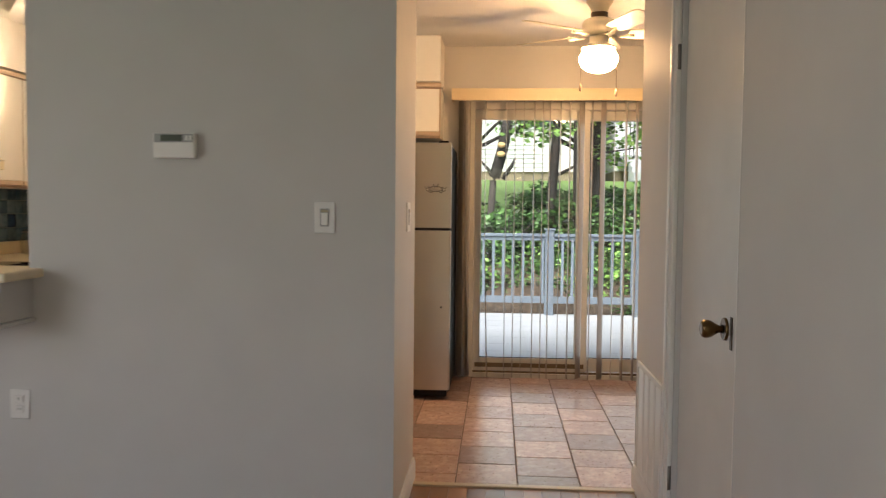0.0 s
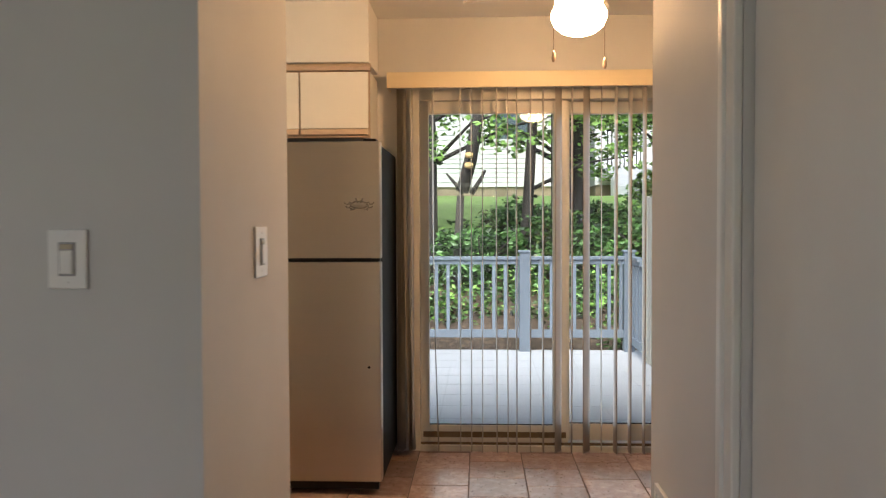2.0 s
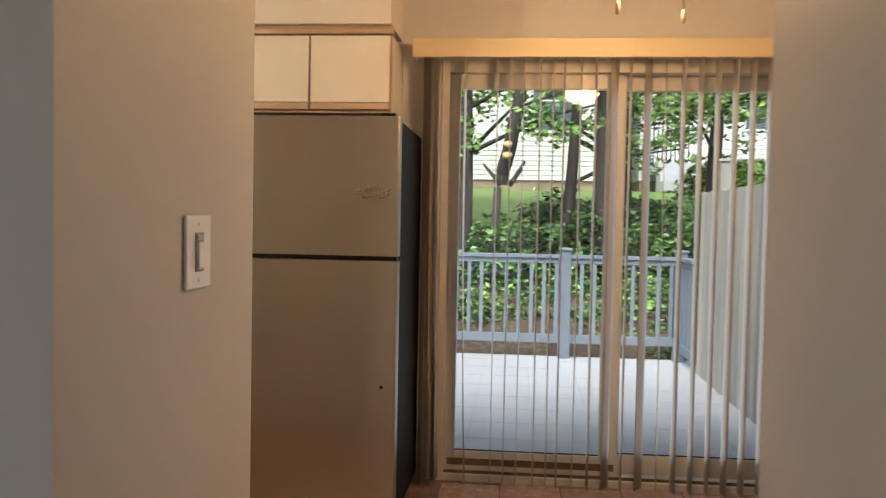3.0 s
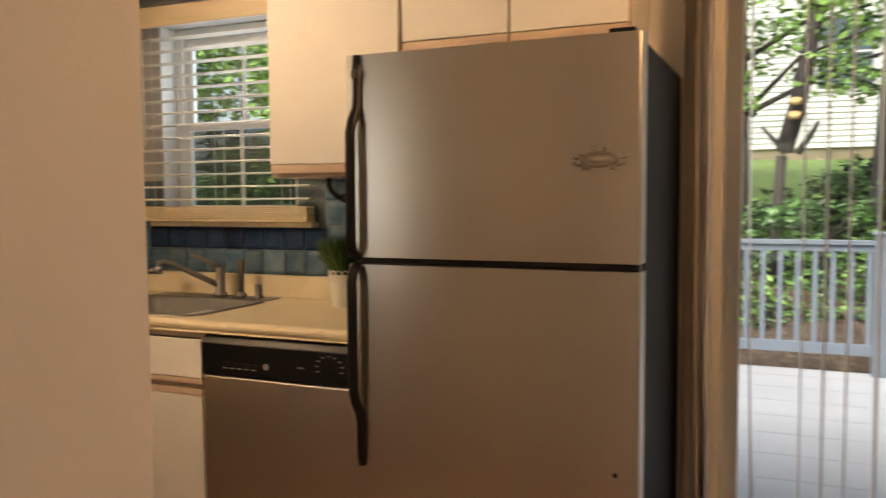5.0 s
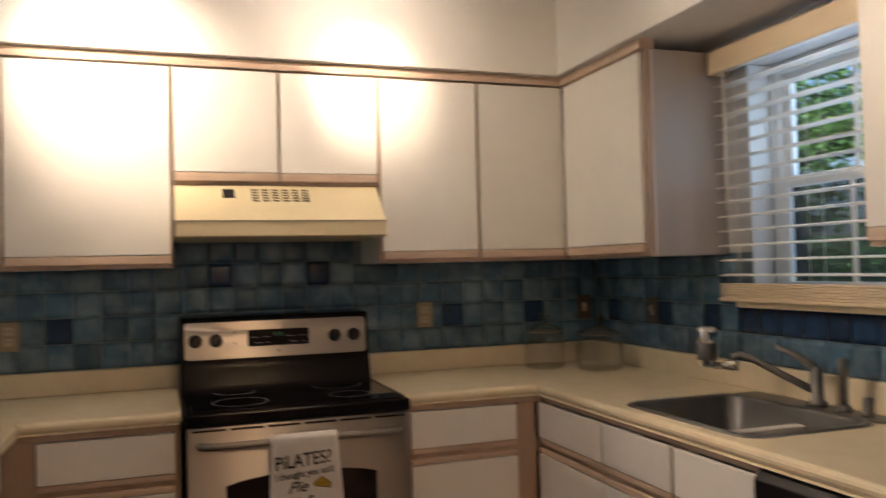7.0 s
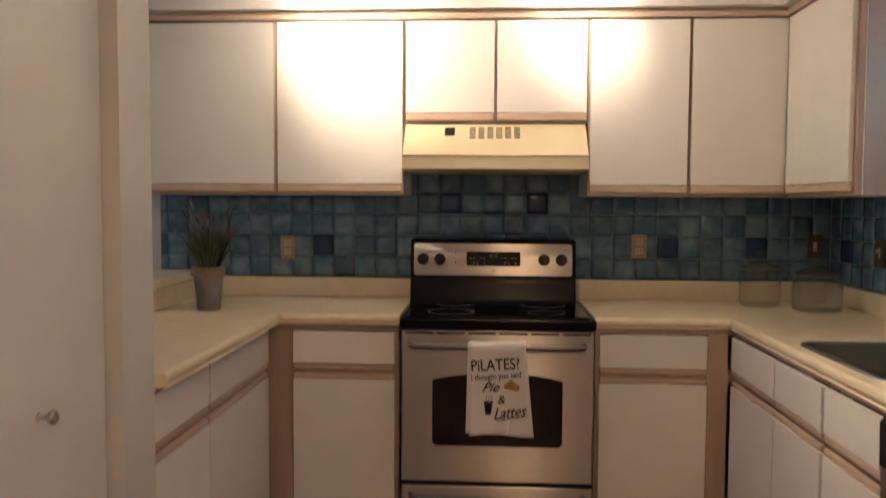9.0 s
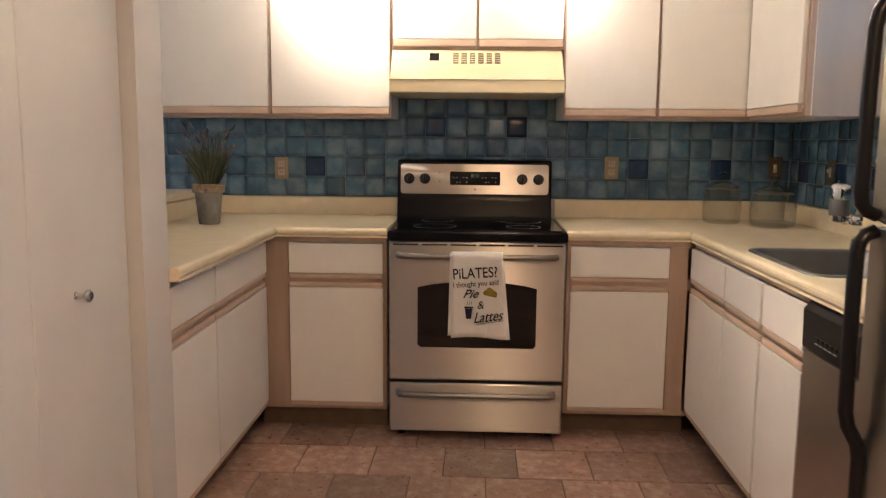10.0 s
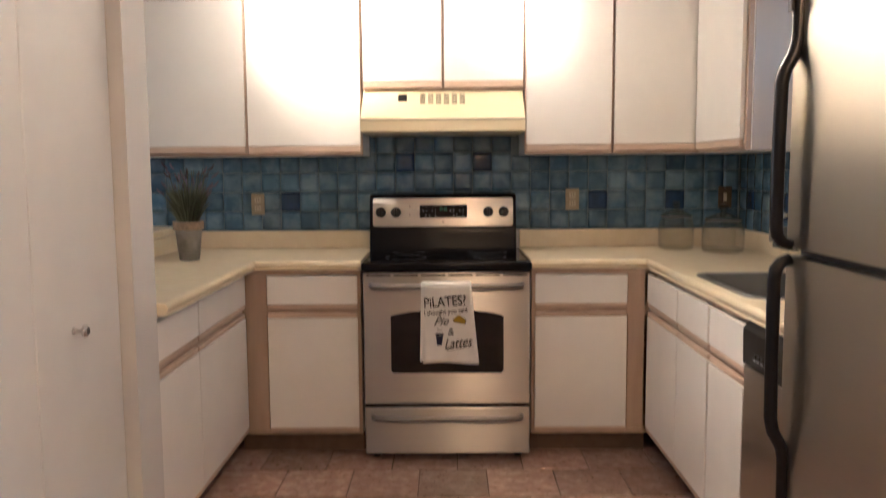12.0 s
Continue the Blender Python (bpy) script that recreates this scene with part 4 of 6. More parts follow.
rnd = random.Random(4)
LX, LY = -3.165, 4.262
lav = thing("potted_lavender", (LX, LY, 0.915), "dried lavender in a rope-rimmed galvanized pot", "plant")
part("pot", turned([(0.044, 0.0), (0.046, 0.004), (0.060, 0.140), (0.064, 0.145), (0.064, 0.176), (0.058, 0.176), (0.054, 0.148), (0.010, 0.145)], (LX, LY, 0.9155)), M_POT, lav, "weathered galvanized pot")
bm = bmesh.new()
for k in range(5):
    ringp = [(LX + 0.066 * math.cos(a), LY + 0.066 * math.sin(a), 1.060 + 0.0075 * k) for a in [2 * math.pi * i / 20 for i in range(21)]]
    tube(ringp, 0.0048, 6, bm=bm)
part("rope_wrap", bm, M_ROPE, lav, "brown jute rope rim")
part("leaves", blades((LX, LY, 1.055), 760, rnd, 0.100, 0.21, 0.0028), M_SAGE, lav, "grey-green narrow leaves")
bm = bmesh.new()
for k in range(64):
    a, r = rnd.uniform(0, 6.283), 0.095 * math.sqrt(rnd.random())
    hgt = rnd.uniform(0.16, 0.285)
    tip = Vector((LX + r * math.cos(a), LY + r * 1.1 * math.sin(a), 1.06 + hgt))
    tube([(LX + 0.2 * r * math.cos(a), LY + 0.2 * r * math.sin(a), 1.06), tip], 0.0012, 4, bm=bm)
part("stems", bm, M_SAGE, lav)
bm = bmesh.new()
for k in range(40):
    a, r = rnd.uniform(0, 6.283), 0.100 * math.sqrt(rnd.random())
    c = Vector((LX + r * math.cos(a), LY + r * 1.1 * math.sin(a), 1.06 + rnd.uniform(0.15, 0.28)))
    tube([c, c + Vector((0.2 * r * math.cos(a), 0.2 * r * math.sin(a), 0.012)), c + Vector((0.35 * r * math.cos(a), 0.35 * r * math.sin(a), 0.03))], [0.003, 0.0055, 0.002], 5, bm=bm)
part("blooms", bm, M_LAV, lav, "faded purple flower spikes")["kind"] = "stuff"

wp = thing("potted_herb", (-1.60, 6.84, 0.915), "bushy green plant in a white lace-rimmed pot", "plant")
part("pot", turned([(0.040, 0.0), (0.042, 0.004), (0.052, 0.118), (0.054, 0.122), (0.050, 0.122), (0.046, 0.105), (0.008, 0.10)], (-1.60, 6.84, 0.9155)), M_WHITE, wp, "white ceramic pot")
bm = bmesh.new()
for k in range(14):
    a = 2 * math.pi * k / 14
    c = Vector((-1.60 + 0.0535 * math.cos(a), 6.84 + 0.0535 * math.sin(a), 1.040))
    tg = Vector((-math.sin(a), math.cos(a), 0))
    tube([c + tg * 0.011 * math.cos(b) + Vector((0, 0, 0.013 * math.sin(b))) for b in [6.2832 * i / 10 for i in range(11)]], 0.0022, 5, bm=bm)
    tube([c + tg * 0.011 * math.cos(b) + Vector((0, 0, -0.022 + 0.010 * math.sin(b))) for b in [6.2832 * i / 10 for i in range(11)]], 0.0015, 5, bm=bm)
part("lace_rim", bm, M_WHITE, wp, "pierced lace-like rim")
part("leaves", blades((-1.60, 6.84, 1.02), 900, rnd, 0.105, 0.17, 0.0035), M_FERN, wp, "fine green leaves")

ph = thing("paper_towel_holder", (-1.60, 6.80, 1.33), "black wall-cabinet paper towel bracket", "holder")
part("arm", tube([(-1.63, 6.80, 1.394), (-1.63, 6.80, 1.37), (-1.62, 6.80, 1.345), (-1.595, 6.80, 1.325), (-1.575, 6.80, 1.32)], 0.011, 10, 0.6), M_BLACK, ph)
part("knob", turned([(0.012, -0.006), (0.018, 0.0), (0.018, 0.012), (0.010, 0.016)], (-1.565, 6.80, 1.32), "y", 16), M_BLACK, ph)


# ---------------------------------------------------------------- plates, thermostat, small wall things
def plate(name, normal, u, z, w, h, wall, mat, label, category, detail):
    """A cover plate on a wall: normal '+x' or '-y' ...; u: place along the wall."""
    s = 1 if normal[0] == "+" else -1
    ax = normal[1]

    def slab(u0, u1, d0, d1, z0, z1, b=0.001):
        p, q = sorted((wall + s * d0, wall + s * d1))
        return box(p, q, u0, u1, z0, z1, b) if ax == "x" else box(u0, u1, p, q, z0, z1, b)

    at = (wall, u, z) if ax == "x" else (u, wall, z)
    t = thing(name, at, label, category)
    part("cover_plate", slab(u - w / 2, u + w / 2, 0.0005, 0.006, z - h / 2, z + h / 2, 0.003), mat, t)
    if detail == "rocker":
        # solid frame whose grey paints the shadow gap round the rocker
        part("frame", slab(u - 0.017, u + 0.017, 0.005, 0.008, z - 0.034, z + 0.034), M_SILVER_INK, t, "frame coloured grey as the shaded gap round the rocker")
        part("rocker", slab(u - 0.0135, u + 0.0135, 0.006, 0.012, z - 0.030, z + 0.018, 0.003), M_WHITE, t)
        part("slider", slab(u - 0.0135, u + 0.0135, 0.006, 0.0095, z + 0.020, z + 0.030), M_ALMOND, t)
    if detail == "toggle":
        part("slot", slab(u - 0.009, u + 0.009, 0.005, 0.0075, z - 0.022, z + 0.022), M_ALMOND, t)
        part("lever", slab(u - 0.005, u + 0.005, 0.006, 0.02, z - 0.002, z + 0.014), M_ALMOND, t)
    if detail == "outlet":
        for dz in (-0.021, 0.021):
            o = part("socket", slab(u - 0.017, u + 0.017, 0.005, 0.009, z + dz - 0.015, z + dz + 0.015, 0.003), M_WHITE if mat == M_WHITE else M_ALMOND, t)
            for du in (-0.006, 0.006):
                part("pin_slot", slab(u + du - 0.0012, u + du + 0.0012, 0.0085, 0.0095, z + dz - 0.004, z + dz + 0.007, 0), M_BLACK, o)
    for dz in ((-0.048, 0.048) if detail != "outlet" else (0.0,)):
        part("screw", slab(u - 0.003, u + 0.003, 0.0055, 0.0072, z + dz - 0.003, z + dz + 0.003), mat if mat == M_WHITE else M_NICKEL, t)
    return t


plate("light_switch", "-y", -0.745, 1.247, 0.080, 0.119, YT, M_WHITE, "white rocker dimmer switch on the grey living room wall", "light switch", "rocker")
plate("light_switch", "+x", 4.377, 1.247, 0.108, 0.127, XH, M_WHITE, "white rocker switch on the hall wall", "light switch", "rocker")
plate("outlet", "-y", -1.966, 0.495, 0.080, 0.118, YT, M_WHITE, "white double wall outlet under the bar", "outlet", "outlet")
plate("outlet", "+x", 4.463, 1.148, 0.070, 0.112, XW + 0.008, M_OUTLET, "almond double outlet on the blue tile", "outlet", "outlet")
plate("outlet", "+x", 6.120, 1.164, 0.072, 0.112, XW + 0.008, M_OUTLET, "almond double outlet on the blue tile beside the range", "outlet", "outlet")
plate("outlet", "+x", 6.920, 1.170, 0.070, 0.112, XW + 0.008, M_BRONZE, "bronze-plated outlet in the tiled corner", "outlet", "toggle")
plate("light_switch", "-y", -3.215, 1.170, 0.075, 0.112, YN - 0.008, M_BRONZE, "bronze-plated toggle switch on the blue tile", "light switch", "toggle")
th = thing("thermostat", (-1.33, YT, 1.52), "white wall thermostat with a grey display", "thermostat")
part("case", box(-1.404, -1.240, YT - 0.034, YT - 0.001, 1.467, 1.564, 0.006), M_WHITE, th)
part("display_panel", box(-1.398, -1.246, YT - 0.0365, YT - 0.030, 1.527, 1.560, 0.002), M_SILVER_INK, th, "grey upper panel")
part("display", box(-1.372, -1.288, YT - 0.038, YT - 0.034, 1.532, 1.555, 0.001), M_LCD, th, "dark green-grey display")
part("button", box(-1.277, -1.265, YT - 0.039, YT - 0.034, 1.534, 1.553, 0.002), M_WHITE, th)
part("button", box(-1.261, -1.251, YT - 0.039, YT - 0.034, 1.534, 1.553, 0.002), M_WHITE, th)

# return air grille in the hall
gr = thing("air_grille", (XR, 4.28, 0.35), "cream painted return air grille low on the hall wall", "grille")
g0, g1, gz0, gz1 = 4.043, 4.572, 0.105, 0.608
part("backing", box(XR - 0.004, XR - 0.001, g0 + 0.01, g1 - 0.01, gz0 + 0.01, gz1 - 0.01), M_BRONZE, gr)
for y0, y1, z0, z1 in ((g0, g1, gz0, gz0 + 0.022), (g0, g1, gz1 - 0.022, gz1), (g0, g0 + 0.022, gz0 + 0.022, gz1 - 0.022), (g1 - 0.022, g1, gz0 + 0.022, gz1 - 0.022)):
    part("frame", box(XR - 0.012, XR - 0.001, y0, y1, z0, z1, 0.002), M_TRIM, gr)
for k in range(1, 4):
    y = g0 + 0.022 + k * (g1 - g0 - 0.044) / 4
    part("mullion", box(XR - 0.010, XR - 0.003, y - 0.018, y + 0.018, gz0 + 0.022, gz1 - 0.022, 0.001), M_TRIM, gr)
n_l = 34
for k in range(n_l):
    z = gz0 + 0.026 + k * (gz1 - gz0 - 0.05) / n_l
    ob_bm = shaped([(XR - 0.010, z), (XR - 0.0085, z), (XR - 0.0035, z + 0.0105), (XR - 0.005, z + 0.0105)], "y", g0 + 0.022, g1 - 0.022)
    part("louvre", ob_bm, M_TRIM, gr)

# ---------------------------------------------------------------- doors
hd = thing("door_1", (XR, DY1, 0), "white painted flush closet door, closed, with brass knob", "door", kind="structure")
turn = Matrix.Translation((XR + 0.021, DY1 - 0.005, 0))


def swung(bm):
    bmesh.ops.transform(bm, matrix=turn, verts=bm.verts)
    return bm


W = DY1 - DY0 - 0.012
part("leaf", swung(box(-0.002, 0.033, -W, 0, 0.012, DZ - 0.006, 0.002)), M_DOOR, hd)
knob_y, knob_z = -W + 0.160, 0.942
part("knob_rose", swung(turned([(0.032, -0.010), (0.034, -0.006), (0.034, -0.002)], (0, knob_y, knob_z), "x", 28)), M_BRASS, hd, "aged brass rose")
part("knob", swung(turned([(0.019, -0.074), (0.0255, -0.068), (0.0275, -0.058), (0.024, -0.044), (0.016, -0.032), (0.011, -0.022), (0.012, -0.010)], (0, knob_y, knob_z), "x", 28)), M_BRASS, hd, "aged brass door knob")
for z in (0.30, 1.84):
    part("hinge", tube([(XR - 0.008, DY1 + 0.004, z - 0.045), (XR - 0.008, DY1 + 0.004, z + 0.045)], 0.0075, 10), M_NICKEL, hd, "painted steel hinge")
part("latch_plate", box(XR + 0.0155, XR + 0.0185, DY0 + 0.096, DY0 + 0.116, 0.890, 0.985, 0.001), M_BRONZE, hd, "dark latch plate")
setting("trim_door_jamb", box(XR - 0.001, XR + 0.119, DY0 - 0.001, DY0 + 0.006, 0, DZ), M_TRIM, "white painted door jamb", "trim")

bf = thing("door_2", (-1.33, 4.50, 0), "white painted bifold pantry door with a chrome knob", "door", kind="structure")
for a, b in ((-1.755, -1.287), (-1.282, -0.815)):
    part("panel", box(a, b, 4.482, 4.513, 0.015, 2.05, 0.003), M_DOOR, bf)
part("track", box(-1.758, -0.812, 4.485, 4.513, 2.050, 2.0595), M_NICKEL, bf)
part("knob", turned([(0.010, 0.0), (0.006, 0.004), (0.006, 0.020), (0.015, 0.026), (0.016, 0.033), (0.010, 0.038)], (-1.470, 4.513, 0.922), "y", 20), M_CHROME, bf, "small chrome knob")

# ---------------------------------------------------------------- patio door
pd = thing("door_3", (0.57, YN, 0), "sliding glass patio door in a cream frame", "patio door", kind="structure")
Y0, Y1 = YN - 0.004, YN + 0.13
part("jamb", box(SX0 + 0.0005, SX0 + 0.045, Y0, Y1, 0.0, SZ - 0.001, 0.003), M_ALU, pd)
part("jamb", box(SX1 - 0.045, SX1 - 0.0005, Y0, Y1, 0.0, SZ - 0.001, 0.003), M_ALU, pd)
part("head", box(SX0 + 0.045, SX1 - 0.045, Y0, Y1, 2.03, SZ - 0.001, 0.003), M_ALU, pd)
part("sill", box(SX0 + 0.045, SX1 - 0.045, Y0, Y1, -0.004, 0.032, 0.003), M_ALU, pd)
part("track", box(SX0 + 0.045, SX1 - 0.045, YN + 0.022, YN + 0.030, 0.030, 0.046), M_TRACK, pd, "brown metal track")


def sash(x0, x1, y, l, r, bottom):
    for a, b, c, d in ((x0, x0 + l, 0.046, 2.028), (x1 - r, x1, 0.046, 2.028)):
        part("stile", box(a, b, y - 0.018, y + 0.018, c, d, 0.003), M_ALU, pd)
    part("top_rail", box(x0 + l, x1 - r, y - 0.018, y + 0.018, 1.955, 2.028, 0.003), M_ALU, pd)
    part("bottom_rail", box(x0 + l, x1 - r, y - 0.018, y + 0.018, 0.046, bottom, 0.003), M_ALU, pd)
    p = part("pane", box(x0 + l - 0.004, x1 - r + 0.004, y - 0.003, y + 0.003, bottom - 0.004, 1.959), M_GLASS, pd, "clear glass pane")
    p.visible_shadow = False
    part("pane_seal", box(x0 + l, x1 - r, y - 0.008, y - 0.004, bottom, bottom + 0.006), M_BLACK, pd)


sash(SX0 + 0.047, 0.592, YN + 0.045, 0.050, 0.088, 0.145)
sash(0.545, SX1 - 0.047, YN + 0.095, 0.060, 0.048, 0.145)
part("weather_strip", box(SX0 + 0.060, 0.580, YN + 0.0240, YN + 0.0272, 0.074, 0.108, 0.001), M_TRACK, pd, "brown metal weather strip")
part("door_pull", box(-0.255, -0.235, YN + 0.008, YN + 0.028, 0.90, 1.10, 0.004), M_ALU, pd)

vb = thing("vertical_blind", (0.5, YN - 0.09, 0), "open vertical blind with narrow cream vanes and box valance", "blind")
bm = box(-0.436, 1.56, YN - 0.135, YN - 0.125, 2.080, 2.168, 0.002)
part("valance", bm, M_BLINDRAIL, vb, "cream valance board")
part("valance_return", box(-0.436, -0.426, YN - 0.125, YN - 0.002, 2.080, 2.168, 0.002), M_BLINDRAIL, vb)
part("head_rail", box(-0.42, 1.55, YN - 0.10, YN - 0.06, 2.095, 2.135, 0.003), M_ALU, vb)
VANES = [(-0.378, 84), (-0.366, 86), (-0.354, 85), (-0.340, 87), (-0.300, 88), (-0.183, 88), (-0.027, 90), (0.036, 91), (0.099, 90), (0.177, 92), (0.240, 90), (0.290, 92), (0.369, 90), (0.439, 91),
         (0.525, 60), (0.601, 90), (0.681, 58), (0.766, 80), (0.847, 92), (0.926, 93), (1.005, 93), (1.085, 93), (1.165, 92), (1.245, 93), (1.325, 94), (1.405, 92)]
rnd = random.Random(9)


def vane(x, angle, twist=0.0, kink=0.0):
    """A slim vinyl strip, slightly cupped; twist in degrees from top to bottom, kink sideways at the foot."""
    bm = bmesh.new()
    rows = []
    for k in range(9):
        u = k / 8
        z = 2.085 - u * (2.085 - 0.022)
        a = radians(angle + twist * u * u)
        ca, sa = math.cos(a), math.sin(a)
        row = []
        for j in range(5):
            w = (j / 4 - 0.5) * 0.088
            cup = 0.004 * (1 - (2 * j / 4 - 1) ** 2)
            row.append((x + ca * w - sa * cup + kink * max(0, u - 0.35) ** 1.3, YN - 0.080 + sa * w + ca * cup, z))
        rows.append([bm.verts.new(p) for p in row])
    for p, q in zip(rows, rows[1:]):
        for j in range(4):
            bm.faces.new((p[j], p[j + 1], q[j + 1], q[j]))
    bmesh.ops.recalc_face_normals(bm, faces=bm.faces)
    bmesh.ops.solidify(bm, geom=bm.faces[:], thickness=0.0009)
    for f in bm.faces:
        f.smooth = True
    return bm


for k, (x, a) in enumerate(VANES):
    tw, kk = rnd.uniform(-4, 4), rnd.uniform(-0.004, 0.004)
    if k == 5:
        kk, tw = 0.05, 10
    if k == 3:
        kk, tw = 0.06, -20
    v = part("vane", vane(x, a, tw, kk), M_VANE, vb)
    part("hanger", box(x - 0.006, x + 0.006, YN - 0.084, YN - 0.076, 2.083, 2.097), M_WHITE, v)

# ---------------------------------------------------------------- sink window
wd = thing("window_1", (-2.25, YN + 0.1, WZ0), "white vinyl double-hung window above the sink", "window", kind="structure")
wy = YN + 0.115
for a, b, c, d in ((WX0 + 0.001, WX0 + 0.04, WZ0 + 0.001, WZ1 - 0.001), (WX1 - 0.04, WX1 - 0.001, WZ0 + 0.001, WZ1 - 0.001), (WX0 + 0.04, WX1 - 0.04, WZ1 - 0.04, WZ1 - 0.001), (WX0 + 0.04, WX1 - 0.04, WZ0 + 0.001, WZ0 + 0.035)):
    part("window_frame", box(a, b, wy - 0.02, wy + 0.033, c, d, 0.002), M_VINYL, wd)
for y, z0, z1 in ((wy + 0.018, 1.628, WZ1 - 0.04), (wy - 0.008, WZ0 + 0.035, 1.655)):
    x0, x1 = WX0 + 0.04, WX1 - 0.04
    s = part("sash", box(x0, x0 + 0.035, y - 0.012, y + 0.012, z0, z1, 0.002), M_VINYL, wd)
    part("sash", box(x1 - 0.035, x1, y - 0.012, y + 0.012, z0, z1, 0.002), M_VINYL, wd)
    part("sash", box(x0 + 0.035, x1 - 0.035, y - 0.012, y + 0.012, z1 - 0.033, z1, 0.002), M_VINYL, wd)
    part("sash", box(x0 + 0.035, x1 - 0.035, y - 0.012, y + 0.012, z0, z0 + 0.033, 0.002), M_VINYL, wd)
    p = part("pane", box(x0 + 0.033, x1 - 0.033, y - 0.003, y + 0.003, z0 + 0.03, z1 - 0.03), M_GLASS, wd, "clear glass pane")
    p.visible_shadow = False
    xm = (x0 + x1) / 2
    part("muntin", box(xm - 0.009, xm + 0.009, y - 0.006, y - 0.0032, z0 + 0.033, z1 - 0.033), M_VINYL, wd)
scr = part("insect_screen", box(WX0 + 0.045, WX1 - 0.045, wy + 0.026, wy + 0.028, WZ0 + 0.036, 1.64), M_SCREEN, wd, "dark insect screen")
scr.visible_shadow = False
part("window_sill", box(WX0 - 0.03, WX1 + 0.10, YN - 0.055, YN + 0.09, WZ0 - 0.020, WZ0, 0.004), M_COUNTER, wd, "cream sill board")
bm = box(WX0 + 0.0005, WX0 + 0.004, YN + 0.002, wy - 0.02, WZ0, WZ1 - 0.002)
box(WX1 - 0.004, WX1 - 0.0005, YN + 0.002, wy - 0.02, WZ0, WZ1 - 0.002, bm=bm)
part("reveal", bm, M_VINYL, wd, "white painted window reveal")

hb = thing("venetian_blind", (-2.25, YN - 0.06, 1.2), "cream horizontal slat blind, lowered and tilted open", "blind")
bx0, bx1 = -2.695, -1.803
part("valance", box(bx0, bx1, YN - 0.095, YN - 0.083, 2.045, 2.128, 0.003), M_BLINDRAIL, hb, "cream valance board")
part("valance_return", box(bx0, bx0 + 0.012, YN - 0.083, YN - 0.002, 2.045, 2.128, 0.002), M_BLINDRAIL, hb)
part("head_rail", box(bx0 + 0.015, bx1 - 0.01, YN - 0.075, YN - 0.02, 2.06, 2.12, 0.002), M_BLIND, hb)
for k in range(14):
    z = 1.318 + k * 0.0525
    bm = shaped([(YN - 0.078, z - 0.002), (YN - 0.050, z + 0.0035), (YN - 0.022, z - 0.002), (YN - 0.022, z + 0.0005), (YN - 0.050, z + 0.006), (YN - 0.078, z + 0.0005)], "x", bx0 + 0.01, bx1 - 0.005)
    part("slat", bm, M_BLIND, hb)
for k in range(6):
    part("stacked_slat", box(bx0 + 0.01, bx1 - 0.005, YN - 0.078, YN - 0.022, 1.240 + k * 0.0085, 1.2465 + k * 0.0085, 0.002), M_BLINDRAIL, hb)
part("bottom_rail", box(bx0 + 0.008, bx1 - 0.003, YN - 0.082, YN - 0.020, 1.2265, 1.239, 0.004), M_BLINDRAIL, hb)
for x in (bx0 + 0.12, -2.25, bx1 - 0.12):
    for y in (YN - 0.079, YN - 0.021):
        part("ladder_cord", tube([(x, y, 1.24), (x, y, 2.07)], 0.0011, 5), M_BLIND, hb)
part("tilt_wand", tube([(bx0 + 0.08, YN - 0.092, 2.04), (bx0 + 0.085, YN - 0.094, 1.55)], 0.004, 8), M_BLIND, hb)

# ---------------------------------------------------------------- ceiling fan
FAN_X, FAN_Y = 0.485, 5.68
fan = thing("ceiling_fan", (FAN_X, FAN_Y, H), "cream ceiling fan with a lit opal globe and pull chains", "ceiling fan")
FC = (FAN_X, FAN_Y, -0.02)
part("canopy", turned([(0.075, 2.499), (0.078, 2.485), (0.055, 2.455), (0.045, 2.42)], (FAN_X, FAN_Y, 0.0)), M_FAN, fan)
part("neck", turned([(0.050, 2.444), (0.048, 2.42), (0.060, 2.412)], FC), M_BRONZE, fan)
part("motor", turned([(0.060, 2.412), (0.085, 2.402), (0.098, 2.385), (0.098, 2.335), (0.088, 2.318), (0.060, 2.312)], FC, seg=32), M_FAN, fan, "cream motor housing")
part("fitter_pan", turned([(0.030, 2.268), (0.062, 2.266), (0.098, 2.246), (0.101, 2.240), (0.096, 2.240), (0.060, 2.259)], FC, seg=32), M_FAN, fan, "cream light fitter")
part("switch_cup", turned([(0.052, 2.314), (0.056, 2.300), (0.056, 2.262), (0.048, 2.252)], FC), M_FAN, fan)
part("globe", turned([(0.050, 2.246), (0.080, 2.238), (0.100, 2.218), (0.113, 2.190), (0.112, 2.168), (0.098, 2.138), (0.070, 2.115), (0.035, 2.103), (0.006, 2.100)], FC, seg=32), M_GLOBE, fan, "glowing opal glass globe")
